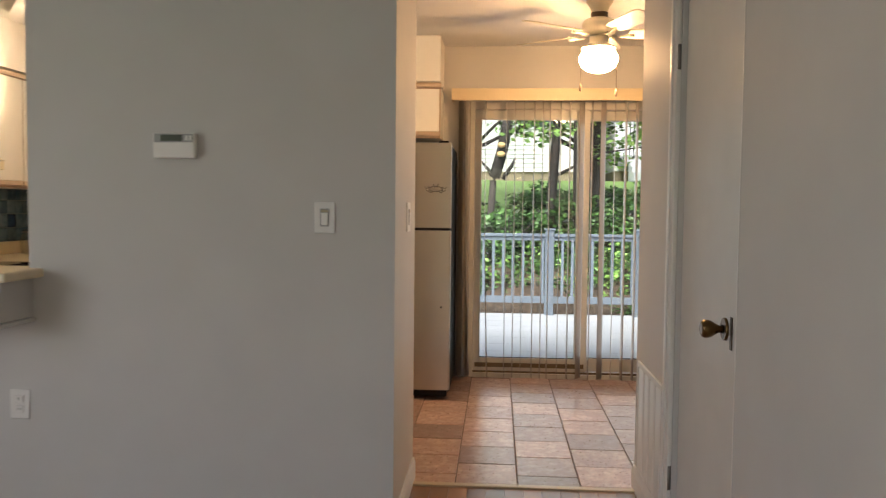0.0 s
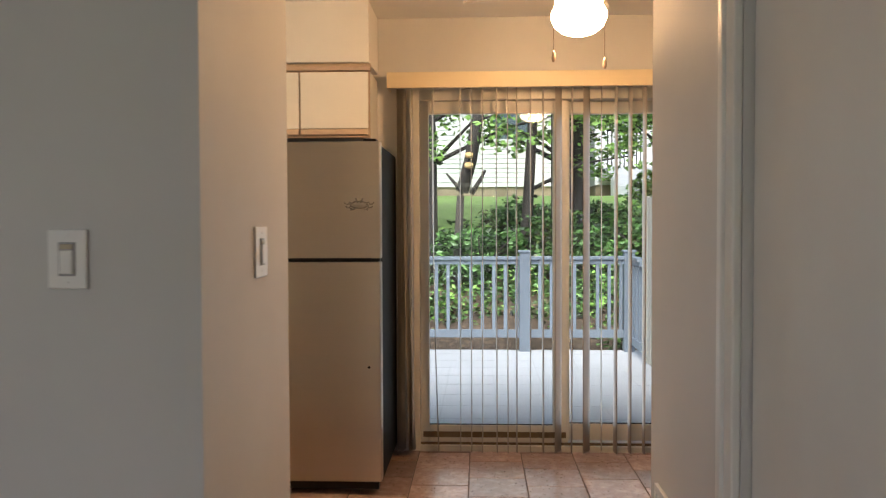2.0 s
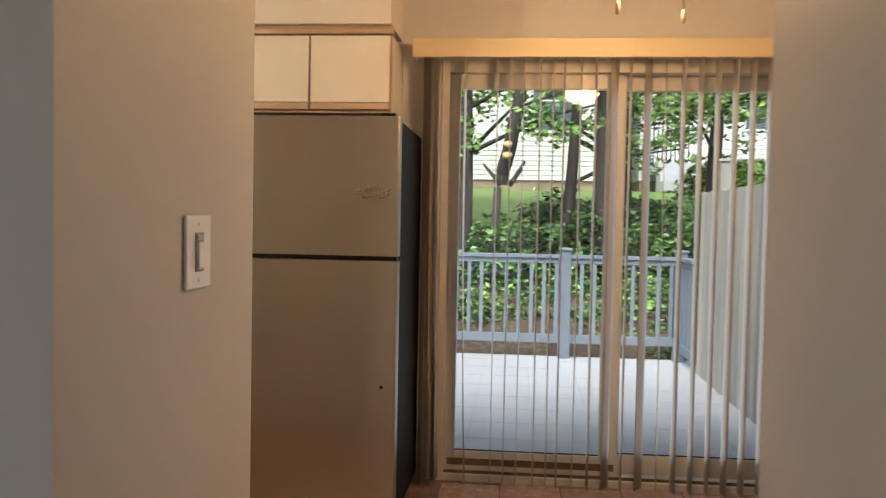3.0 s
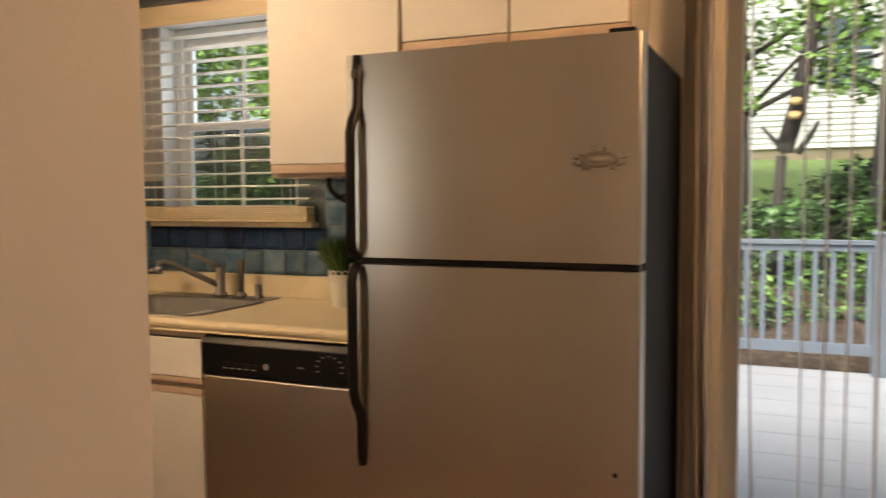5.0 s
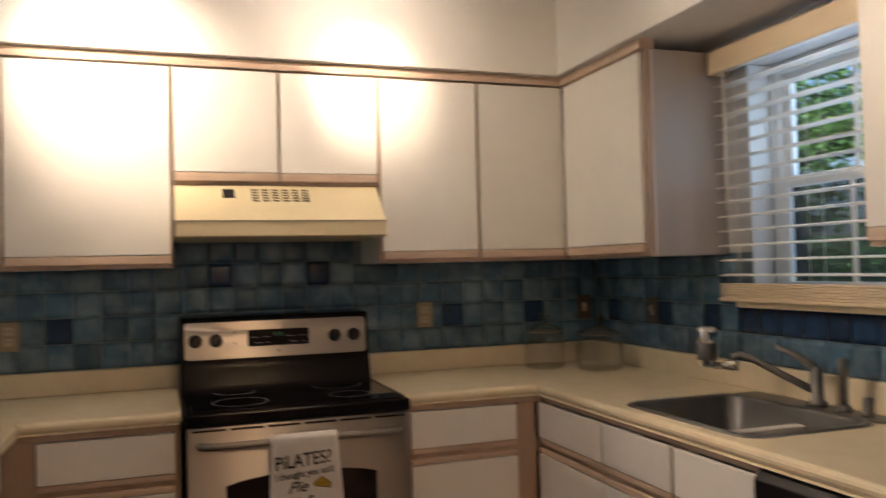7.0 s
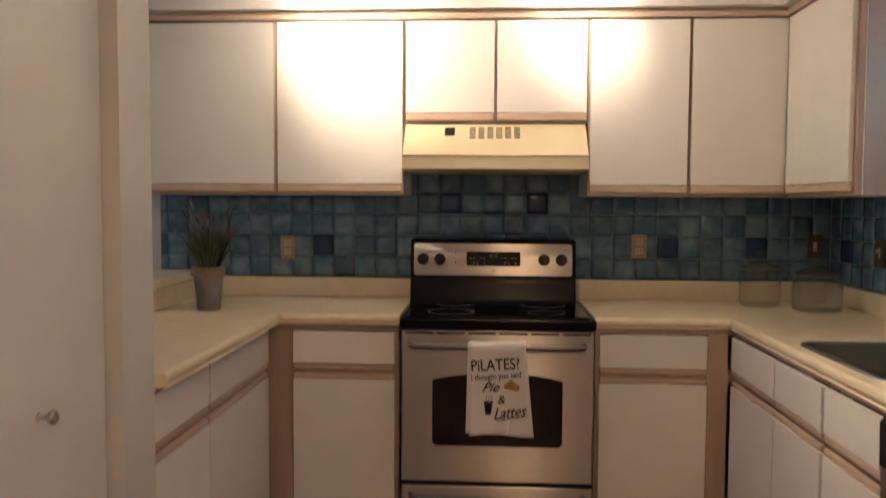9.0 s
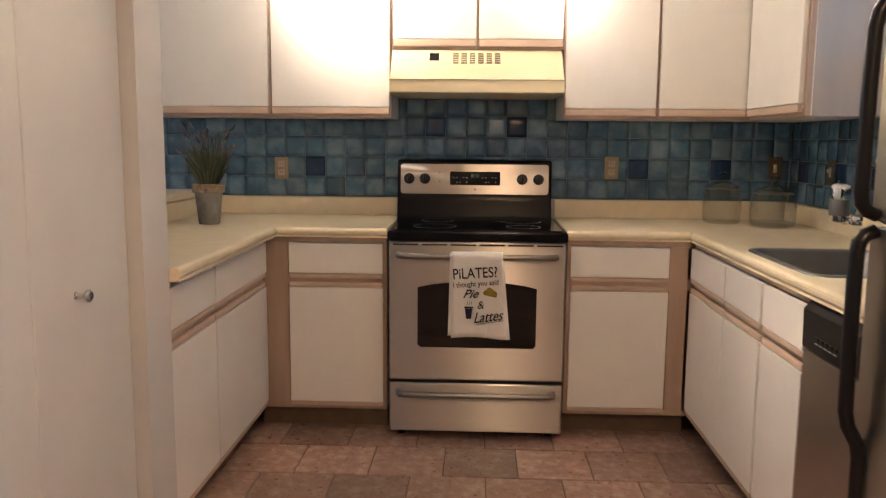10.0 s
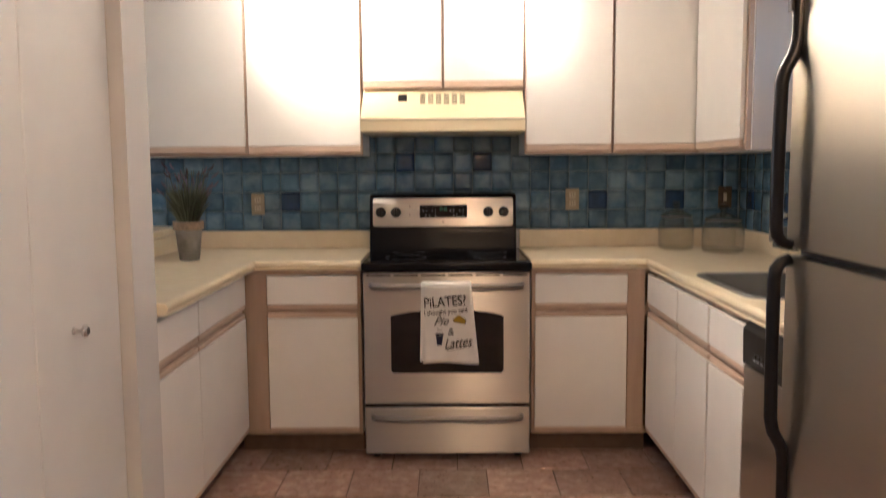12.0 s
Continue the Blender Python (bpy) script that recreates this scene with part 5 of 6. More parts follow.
for k in range(5):
    a = radians(2 + 72 * k)
    rot = Matrix.Translation((FAN_X, FAN_Y, 2.298)) @ Matrix.Rotation(a, 4, "Z")
    iron = tube([(0.06, 0, 0.004), (0.11, 0, -0.010), (0.15, 0, -0.006), (0.20, 0, 0.002)], [0.012, 0.010, 0.011, 0.020], 8, 0.4)
    bmesh.ops.transform(iron, matrix=rot, verts=iron.verts)
    ir = part("blade_iron", iron, M_FAN, fan, "curved cream blade arm")
    outline = [(0.17, -0.048), (0.22, -0.058), (0.50, -0.066), (0.535, -0.055), (0.548, 0.0), (0.535, 0.055), (0.50, 0.066), (0.22, 0.058), (0.17, 0.048)]
    bl = shaped(outline, "z", 0.0, 0.006, 0.001)
    bmesh.ops.transform(bl, matrix=rot @ Matrix.Rotation(radians(-13), 4, "X") @ Matrix.Translation((0, 0, 0.004)), verts=bl.verts)
    part("blade", bl, M_BLADE, fan, "pale wood-tone fan blade")
for x, y, z in ((FAN_X - 0.105, FAN_Y - 0.03, 2.015), (FAN_X + 0.10, FAN_Y - 0.03, 1.985)):
    s = 1 if x > FAN_X else -1
    part("pull_chain", tube([(FAN_X + s * 0.05, FAN_Y - 0.01, 2.25), (x - s * 0.006, y, 2.225), (x, y, 2.18), (x, y, z)], 0.0013, 5), M_BRASS, fan)
    part("chain_pull", turned([(0.003, 0.0), (0.007, -0.012), (0.0085, -0.030), (0.006, -0.042), (0.002, -0.046)], (x, y, z), seg=12), M_OAK, fan, "wooden chain pull")

# ---------------------------------------------------------------- track lights
tl = thing("track_light", (-2.79, 5.16, H), "white ceiling track with three lit cylinder heads", "track light")
part("track", box(-2.807, -2.773, 4.30, 6.02, 2.475, 2.499, 0.003), M_WHITE, tl)
for (hx, hy), target, watts, wide in HEADS:
    c = Vector((hx, hy, 2.385))
    aim = (Vector(target) - c).normalized()
    part("stem", tube([(hx, hy, 2.476), (hx, hy, 2.40)], 0.008, 10), M_WHITE, tl)
    can = turned([(0.002, -0.056), (0.034, -0.054), (0.040, -0.048), (0.043, 0.060), (0.040, 0.060), (0.036, 0.021), (0.002, 0.0205)], (0, 0, 0), seg=24)
    bmesh.ops.transform(can, matrix=Matrix.Translation(c) @ aim.to_track_quat("Z", "Y").to_matrix().to_4x4(), verts=can.verts)
    head = part("head", can, M_WHITE, tl, "white cylinder lamp head")
    part("bulb", tube([c + aim * 0.022, c + aim * 0.042], [0.034, 0.034], 20), M_BULB, head, "lit reflector bulb")

# ---------------------------------------------------------------- towel on the oven door
TX = RF + 0.062


def draped(y0, y1, y2, y3, z_top, z_bot, lift, bow=0.004):
    """Cloth hanging from the bar: top edge y0..y1, bottom edge y2..y3, folded back over the bar."""
    bm = bmesh.new()
    rows = []
    n, m = 18, 14
    for k in range(n + 5):
        row = []
        for j in range(m + 1):
            u = j / m
            if k <= 4:
                a = radians(180 - 45 * k)
                co = (RF + 0.046 + (0.0155 + lift) * math.cos(a), y0 + (y1 - y0) * u, z_top - 0.0155 + (0.0155 + lift) * math.sin(a))
            else:
                w = (k - 4) / n
                ya, yb = y0 + (y2 - y0) * w, y1 + (y3 - y1) * w
                co = (RF + 0.0615 + lift - 0.036 * min(1, w * 1.4) + bow * math.sin(7 * u + 1.5 * w) * w, ya + (yb - ya) * u, z_top - 0.0155 - w * (z_top - 0.0155 - z_bot) + 0.004 * math.sin(5 * u) * w)
            row.append(bm.verts.new(co))
        rows.append(row)
    for p, q in zip(rows, rows[1:]):
        for j in range(m):
            bm.faces.new((p[j], p[j + 1], q[j + 1], q[j]))
    bmesh.ops.recalc_face_normals(bm, faces=bm.faces)
    bmesh.ops.solidify(bm, geom=bm.faces[:], thickness=0.0018)
    for f in bm.faces:
        f.smooth = True
    return bm


tw = thing("dish_towel", (TX, 5.46, 0.64), "white cotton dish towel with black lettering on the oven handle", "towel")
part("front", draped(5.352, 5.566, 5.352, 5.602, 0.832, 0.462, 0.003), M_TOWEL, tw)
part("under_fold", draped(5.346, 5.545, 5.338, 5.50, 0.829, 0.470, 0.0, 0.002), M_TOWEL, tw)


def towel_face(z):
    """The towel's front at height z."""
    return RF + 0.0615 + 0.003 + 0.0052 - 0.036 * min(1, (0.8165 - z) / 0.3545 * 1.4)


def print_on(body, y, z, wide, high, mat, slant=0.0, spin=0.0, bold=0.016):
    """Lettering on the towel: left end y, base line z, width and height of the line of words."""
    data = bpy.data.curves.new("lettering", "FONT")
    data.body, data.size, data.shear, data.extrude, data.offset = body, high / 0.72, slant, 0.0004, high * bold
    tmp = new("lettering", data)
    me = bpy.data.meshes.new_from_object(tmp)
    bpy.data.objects.remove(tmp)
    bpy.data.curves.remove(data)
    low, far_x = min(v.co.x for v in me.vertices), max(v.co.x for v in me.vertices)
    c, s = math.cos(radians(spin)), math.sin(radians(spin))
    for v in me.vertices:
        px, py = (v.co.x - low) * wide / (far_x - low), v.co.y
        yy, zz = y + px * c - py * s, z + px * s + py * c
        v.co = Vector((towel_face(zz) + v.co.z, yy, zz))
    me.materials.append(mat)
    ob = new("lettering", me)
    ob.parent = tw
    ob.matrix_parent_inverse = WHERE[tw.name].inverted()
    return ob


print_on("PiLATES?", 5.361, 0.719, 0.184, 0.046, M_INK, 0, 4, 0.015)
print_on("I thought you said", 5.361, 0.682, 0.190, 0.0235, M_INK, 0, 5, 0.015)
print_on("Pie", 5.402, 0.637, 0.068, 0.038, M_INK, 0.5, 3, 0.015)
print_on("&", 5.464, 0.590, 0.028, 0.035, M_INK, 0.2, 5, 0.015)
print_on("Lattes", 5.448, 0.527, 0.130, 0.046, M_INK, 0.5, 8, 0.015)


def ink(pts, mat, name):
    bm = bmesh.new()
    bm.faces.new([bm.verts.new((towel_face(z), y, z)) for y, z in pts])
    bmesh.ops.solidify(bm, geom=bm.faces[:], thickness=0.0006)
    return part(name, bm, mat, tw)


def stroke(a, b, half=0.0013):
    n = Vector((-(b[1] - a[1]), b[0] - a[0])).normalized() * half
    ink([(a[0] - n.x, a[1] - n.y), (b[0] - n.x, b[1] - n.y), (b[0] + n.x, b[1] + n.y), (a[0] + n.x, a[1] + n.y)], M_INK, "drawn_line")


PIE = [(5.486, 0.664), (5.490, 0.654), (5.540, 0.644), (5.543, 0.662), (5.512, 0.684)]
ink(PIE, M_YELLOW, "pie_drawing")
for a, b in zip(PIE, PIE[1:] + PIE[:1]):
    stroke(a, b)
stroke((5.486, 0.664), (5.543, 0.660), 0.0009)
stroke((5.458, 0.521), (5.574, 0.541), 0.0011)
ink([(5.410, 0.592), (5.415, 0.546), (5.436, 0.546), (5.442, 0.592)], M_NAVY, "cup_drawing")
ink([(5.406, 0.593), (5.446, 0.593), (5.443, 0.600), (5.409, 0.600)], M_INK, "cup_lid_drawing")
for y in (5.417, 5.426, 5.435):
    ink([(y, 0.606), (y + 0.002, 0.606), (y + 0.004, 0.618), (y + 0.001, 0.626), (y + 0.002, 0.618)], M_INK, "steam_drawing")


# ---------------------------------------------------------------- outside
M_SEAM = material("paver_joint", (0.36, 0.37, 0.38), 0.8, noise_scale=20, amount=0.2)
def rise(y):
    """Height of the garden ground north of the deck."""
    pts = ((-60, -0.62), (-4.6, -0.60), (-2.9, -0.25), (11.0, -0.22), (11.3, -0.05), (12.5, 0.42), (14, 0.85), (16, 1.35), (18, 1.68), (22, 2.02), (40, 2.6), (400, 2.6))
    for (a, p), (b, q) in zip(pts, pts[1:]):
        if a <= y <= b:
            return p + (q - p) * (y - a) / (b - a)
    return 2.6 if y > 0 else -0.62


def ground_mesh():
    ys = [-400, -60, -20, -9, -4.6, -2.9, 7.2] + [11.0 + 0.35 * k for k in range(34)] + [24, 28, 34, 40, 80, 400]
    xs = [-400, -60, -20, -12] + [-9 + 0.6 * k for k in range(34)] + [14, 20, 60, 400]
    bm = bmesh.new()
    grid = []
    for y in ys:
        row = []
        for x in xs:
            bumpy = 0.10 * noise.noise(Vector((x * 0.5, y * 0.5, 0))) if 10.8 < y < 30 and -12 < x < 14 else 0
            row.append(bm.verts.new((x, y, rise(y) + bumpy)))
        grid.append(row)
    for p, q in zip(grid, grid[1:]):
        for i in range(len(xs) - 1):
            bm.faces.new((p[i], p[i + 1], q[i + 1], q[i]))
    return bm


bm = ground_mesh()
me = bpy.data.meshes.new("ground")
for f in bm.faces:
    f.smooth = True
    f.material_index = 1 if 14.6 < f.calc_center_median().y < 80 or f.calc_center_median().y < 7 else 0
bm.to_mesh(me)
bm.free()
me.materials.append(M_SOIL), me.materials.append(M_GRASS)
tagged(new("ground", me), "garden bank of leaf litter rising to a lawn", "ground", "", "structure")

deck = setting("deck", box(-6.0, 1.80, YN + 0.16, 11.0, -0.20, -0.03), M_OUT_CONC, "pale grey coated deck outside the patio door", "deck")
for k in range(9):
    part("seam", box(-6.0, 1.72, 7.5 + k * 0.40, 7.506 + k * 0.40, -0.0298, -0.0288), M_SEAM, deck)
for k in range(19):
    part("seam", box(-5.8 + k * 0.40, -5.795 + k * 0.40, YN + 0.17, 10.99, -0.0299, -0.0289), M_SEAM, deck)

rail = thing("deck_railing", (-2.0, 10.92, -0.03), "grey painted wooden deck railing with square balusters", "railing")
RY = 10.92
for px in (-5.6, -3.53, -1.48, 0.56, 1.66):
    p = part("post", box(px - 0.055, px + 0.055, RY - 0.055, RY + 0.055, -0.20, 1.02, 0.004), M_RAIL, rail)
    part("post_cap", box(px - 0.068, px + 0.068, RY - 0.068, RY + 0.068, 1.02, 1.045, 0.006), M_RAIL, p)
for z0, z1, w in ((0.945, 0.98, 0.045), (0.895, 0.943, 0.02), (0.115, 0.20, 0.02)):
    part("rail", box(-5.9, 1.66, RY - w, RY + w, z0, z1, 0.003), M_RAIL, rail)
for k in range(60):
    x = -5.5 + k * 0.122
    if min(abs(x - px) for px in (-5.6, -3.53, -1.48, 0.56, 1.66)) < 0.075:
        continue
    part("baluster", box(x - 0.017, x + 0.017, RY - 0.016, RY + 0.016, 0.20, 0.895), M_RAIL, rail)
for z0, z1, w in ((0.945, 0.98, 0.045), (0.895, 0.943, 0.02), (0.06, 0.145, 0.02)):
    part("side_rail", box(1.68 - w, 1.68 + w, 10.34, RY - 0.057, z0, z1, 0.003), M_RAIL, rail)
for k in range(4):
    y = 10.42 + k * 0.125
    part("baluster", box(1.664, 1.696, y - 0.017, y + 0.017, 0.145, 0.895), M_RAIL, rail)

fence = thing("privacy_fence", (1.72, 8.6, -0.2), "weathered wooden board fence beside the deck", "fence")
rnd = random.Random(12)
part("post", box(1.766, 1.866, 9.93, 10.03, -0.25, 1.83, 0.005), M_FENCE, fence)
part("post_cap", box(1.75, 1.882, 9.915, 10.045, 1.83, 1.855, 0.006), M_FENCE, fence)
for z in (0.25, 1.45):
    part("stringer", box(1.725, 1.765, 7.3, 10.30, z, z + 0.09), M_FENCE, fence)
for k in range(20):
    y = 7.42 + k * 0.145
    part("board", box(1.70, 1.723, y, y + 0.135, -0.029, 1.58 + rnd.uniform(-0.01, 0.01), 0.002), M_FENCE, fence)


def leaf_cloud(name, clumps, size, mat, parent=None, seed=1, label="", category="", kind="", flat=0.35):
    """Many small folded leaves in ellipsoid clumps: (x, y, z, rx, ry, rz, count)."""
    rng = np.random.default_rng(seed)
    verts, faces = [], []
    for cx, cy, cz, rx, ry, rz, count in clumps:
        d = rng.normal(size=(count, 3))
        d /= np.linalg.norm(d, axis=1)[:, None]
        d *= (rng.random(count) ** (1 / 2.2))[:, None]
        c = np.array((cx, cy, cz)) + d * np.array((rx, ry, rz))
        a = rng.normal(size=(count, 3))
        a[:, 2] *= flat
        a /= np.linalg.norm(a, axis=1)[:, None]
        b = np.cross(a, rng.normal(size=(count, 3)))
        b /= np.linalg.norm(b, axis=1)[:, None]
        n = np.cross(a, b)
        s = size * rng.uniform(0.6, 1.3, count)[:, None]
        k = len(verts)
        tip, tail, l, r = c + a * s, c - a * s, c + b * s * 0.55 + n * s * 0.15, c - b * s * 0.55 + n * s * 0.15
        verts += [tuple(v) for quad in zip(tail, r, tip, l) for v in quad]
        faces += [(k + 4 * i, k + 4 * i + 1, k + 4 * i + 2, k + 4 * i + 3) for i in range(count)]
    me = bpy.data.meshes.new(name)
    me.from_pydata(verts, [], faces)
    me.materials.append(mat)
    ob = new(name, me)
    if parent is not None:
        ob.parent = parent
        ob.matrix_parent_inverse = WHERE[parent.name].inverted()
    return tagged(ob, label, category, "", kind)


rnd = random.Random(21)
ivy = []
for k in range(900):
    x, y = rnd.uniform(-7, 6), rnd.uniform(11.15, 14.6)
    bare = noise.noise(Vector((x * 0.9, y * 0.9, 3.3)))
    if bare > 0.33 and y < 11.9:
        continue
    r = rnd.uniform(0.14, 0.34)
    ivy.append((x, y, rise(y) + r * 0.25, r, r, r * 0.55, 45))
leaf_cloud("ivy", ivy, 0.036, M_LEAF, None, 3, "dense dark green ivy covering the bank", "ivy", "stuff")
lit = [(rnd.uniform(-6, 6), y, rise(y) + 0.25, 0.3, 0.3, 0.2, 22) for y in [rnd.uniform(11.2, 14.5) for _ in range(220)]]
leaf_cloud("ground_cover", lit, 0.036, M_LEAF_LIGHT, None, 5, "paler green ground cover among the ivy", "ground cover", "stuff")


def shrub(x, y, w, h, mat, label, seed, leaf=0.05, n=30):
    z = rise(y)
    s = thing("shrub", (x, y, z), label, "shrub", "garden shrubs")
    r = random.Random(seed)
    bm = bmesh.new()
    clumps = []
    for k in range(7):
        a = 2 * math.pi * k / 7 + r.uniform(-0.3, 0.3)
        t = (x + 0.35 * w * math.cos(a), y + 0.35 * w * math.sin(a), z + h * r.uniform(0.5, 0.85))
        tube([(x, y, z - 0.05), ((x + t[0]) / 2, (y + t[1]) / 2, z + h * 0.4), t], [0.025, 0.015, 0.006], 6, bm=bm)
    part("stems", bm, M_BARK, s)
    for k in range(n):
        a, d = r.uniform(0, 6.283), math.sqrt(r.random())
        u = r.uniform(0.15, 1.0)
        q = r.uniform(0.12, 0.24) * w
        clumps.append((x + 0.5 * w * d * math.cos(a) * (1.15 - 0.5 * u), y + 0.4 * w * d * math.sin(a), z + h * u * (1.0 - 0.25 * d), q, q, q * 0.7, 75))
    leaf_cloud("leaves", clumps, leaf, mat, s, seed)


for k, (x, y, w, h) in enumerate(((-1.0, 13.6, 1.5, 0.7), (0.1, 13.2, 1.4, 0.75), (1.2, 13.4, 1.6, 0.8), (2.5, 13.5, 1.8, 0.85), (4.0, 13.8, 1.8, 0.9), (0.7, 14.6, 1.6, 0.6), (2.0, 14.8, 1.7, 0.6))):
    shrub(x, y, w, h, M_LEAF, "dense dark green garden shrub on the bank", 40 + k)
for k, (x, y, w, h) in enumerate(((-1.9, 14.0, 1.7, 1.5), (-3.4, 13.0, 2.0, 2.2), (-5.0, 12.6, 2.4, 2.8), (-6.8, 13.2, 2.6, 3.2), (-9.6, 13.0, 3.2, 3.4), (-12.4, 14.2, 3.4, 3.8), (3.4, 15.5, 1.8, 1.1))):
    shrub(x, y, w, h, M_LEAF_LIGHT, "bright green leafy bush on the bank", 60 + k, 0.06, 46)


def tree(x, y, lean_x, h, r0, label, seed, crown, limbs=7, leaf_mat=M_LEAF_LIGHT, low=1.9):
    z = rise(y)
    t = thing("tree", (x, y, z), label, "tree", "garden trees")
    r = random.Random(seed)
    pts, rad = [], []
    for k in range(11):
        u = k / 10
        pts.append((x + lean_x * u * h + 0.05 * math.sin(4 * u + seed), y + 0.06 * math.sin(3 * u + 2 * seed), z - 0.1 + h * u))
        rad.append(r0 * (1.25 if k == 0 else 1.0) * (1 - 0.6 * u))
    part("trunk", tube(pts, rad, 12), M_BARK, t, "dark furrowed trunk")
    ends = []
    for k in range(limbs + 4):
        u = r.uniform(0.24, 0.95)
        i = min(int(u * 10), 9)
        p = Vector(pts[i])
        a = r.uniform(0, 6.283)
        L = r.uniform(0.9, 2.2)
        q = p + Vector((math.cos(a) * L * 0.5, math.sin(a) * L * 0.4, L * 0.25))
        e = p + Vector((math.cos(a) * L, math.sin(a) * L * 0.8, L * r.uniform(0.2, 0.6)))
        part("limb", tube([p, q, e], [rad[i] * 0.4, rad[i] * 0.22, 0.008], 7), M_BARK, t)
        ends += [q, e]
    ends.append(Vector(pts[-1]))
    clumps = []
    for k in range(int(crown * 1.25)):
        e = r.choice(ends) + Vector((r.uniform(-0.6, 0.6), r.uniform(-0.6, 0.6), r.uniform(-0.3, 0.7)))
        if e.z < z + low - 0.6:
            continue
        q = r.uniform(0.18, 0.42)
        clumps.append((e.x, e.y, e.z, q, q, q * 0.5, 30))
    leaf_cloud("crown", clumps, 0.050, leaf_mat, t, seed, "sparse spring leaves")
    return t


tree(-0.62, 13.0, 0.012, 5.5, 0.10, "slim dark tree with sparse spring leaves", 1, 156)
tree(0.63, 13.4, 0.09, 6.0, 0.085, "slim leaning dark tree with sparse leaves", 2, 156)
tree(1.15, 13.2, 0.01, 6.5, 0.10, "dark upright tree with bare side branches", 3, 130, 9)
tree(1.58, 14.2, -0.02, 6.5, 0.14, "grey-brown tree trunk behind the fence line", 4, 156, 9)
tree(2.9, 15.0, 0.02, 6.5, 0.11, "slim tree with pale spring leaves", 5, 208, 9)
tree(-2.6, 15.5, 0.03, 7.0, 0.13, "slim dark tree with fresh leaves", 6, 312, 9)
tree(-4.6, 15.0, -0.02, 7.0, 0.14, "leafy tree beyond the sink window", 7, 468, 12)
tree(-6.6, 16.0, 0.0, 7.0, 0.16, "leafy tree at the back of the garden", 8, 468, 12)
tree(5.0, 16.5, 0.0, 7.5, 0.16, "leafy tree beside the white house", 9, 416, 10)
tree(-8.4, 12.6, 0.0, 7.0, 0.15, "leafy tree shading the sink window", 11, 520, 14, M_LEAF_LIGHT, 1.0)
tree(-11.0, 13.6, 0.0, 7.5, 0.16, "leafy tree at the side of the garden", 12, 560, 14, M_LEAF_LIGHT, 1.0)
tree(-14.0, 15.0, 0.01, 8.0, 0.17, "leafy tree at the garden's far corner", 13, 560, 14, M_LEAF_LIGHT, 1.0)
# a broken tree with pale cut ends
bt = thing("broken_tree", (-0.15, 12.8, rise(12.8)), "broken leaning dark trunk with pale sawn ends", "tree")
part("trunk", tube([(-0.22, 12.8, 0.35), (-0.20, 12.8, 1.0), (-0.16, 12.8, 1.70)], [0.06, 0.055, 0.05], 10), M_BARK, bt)
part("leaning_limb", tube([(-0.14, 12.75, 1.74), (-0.03, 12.75, 2.15), (0.10, 12.75, 2.9), (0.16, 12.75, 3.8)], [0.085, 0.085, 0.075, 0.065], 12), M_BARK, bt)
part("stub", tube([(-0.02, 12.74, 1.72), (0.10, 12.70, 1.90), (0.16, 12.68, 2.02)], [0.035, 0.028, 0.015], 9), M_BARK, bt)
part("stub", tube([(-0.12, 12.74, 1.72), (-0.34, 12.72, 1.98)], [0.035, 0.012], 8), M_BARK, bt)
part("cut_face", tube([(-0.05, 12.60, 2.06), (-0.05, 12.58, 2.09)], [0.06, 0.055], 10), M_CUT, bt, "pale freshly cut wood")
part("cut_face", tube([(-0.045, 12.60, 2.19), (-0.045, 12.58, 2.22)], [0.055, 0.05], 10), M_CUT, bt, "pale freshly cut wood")


def house(x0, x1, y, z0, h, mat, label, windows, base_h=0.25, found=M_FOUND):
    hs = thing("house", ((x0 + x1) / 2, y + 3, z0), label, "house")
    part("foundation", box(x0 + 0.03, x1 - 0.03, y + 0.05, y + 6, z0 - 0.6, z0 + base_h), found, hs)
    w = part("wall", box(x0 + 0.02, x1 - 0.02, y + 0.03, y + 6, z0 + base_h, z0 + h), mat, hs)
    n = int((h - base_h) / 0.115)
    for k in range(n):
        z = z0 + base_h + k * 0.115
        part("siding_board", shaped([(y + 0.03, z), (y, z), (y + 0.018, z + 0.117), (y + 0.03, z + 0.117)], "x", x0, x1), mat, w)
    part("roof", shaped([(y - 0.4, z0 + h), (y + 6.4, z0 + h), (y + 3.0, z0 + h + 2.2)], "x", x0 - 0.4, x1 + 0.4), M_ROOF, hs)
    for wx, wz, ww, wh in windows:
        win = part("window", box(wx, wx + ww, y - 0.03, y + 0.02, wz, wz + wh, 0.004), M_SIDING_W, hs, "white framed window")
        part("pane", box(wx + 0.06, wx + ww - 0.06, y - 0.036, y - 0.031, wz + 0.06, wz + wh / 2 - 0.02), M_WINDARK, win)
        part("pane", box(wx + 0.06, wx + ww - 0.06, y - 0.036, y - 0.031, wz + wh / 2 + 0.02, wz + wh - 0.06), M_WINDARK, win)
    return hs


M_WINDARK = material("far_window_glass", (0.10, 0.13, 0.15), 0.08, noise_scale=2, amount=0.2)
house(-9.5, 2.35, 22.0, 2.0, 6.0, M_SIDING, "cream clapboard house at the top of the garden", [(0.35, 3.35, 1.05, 1.5), (-3.4, 3.35, 1.05, 1.5), (-6.5, 3.35, 1.05, 1.5)])
wh = house(3.1, 9.5, 23.5, 2.1, 5.5, M_SIDING_W, "white clapboard house with a small porch", [(5.6, 3.6, 1.0, 1.4)])
part("door", box(3.75, 4.55, 23.42, 23.52, 2.75, 4.75, 0.01), M_SIDING_W, wh, "white entrance door")
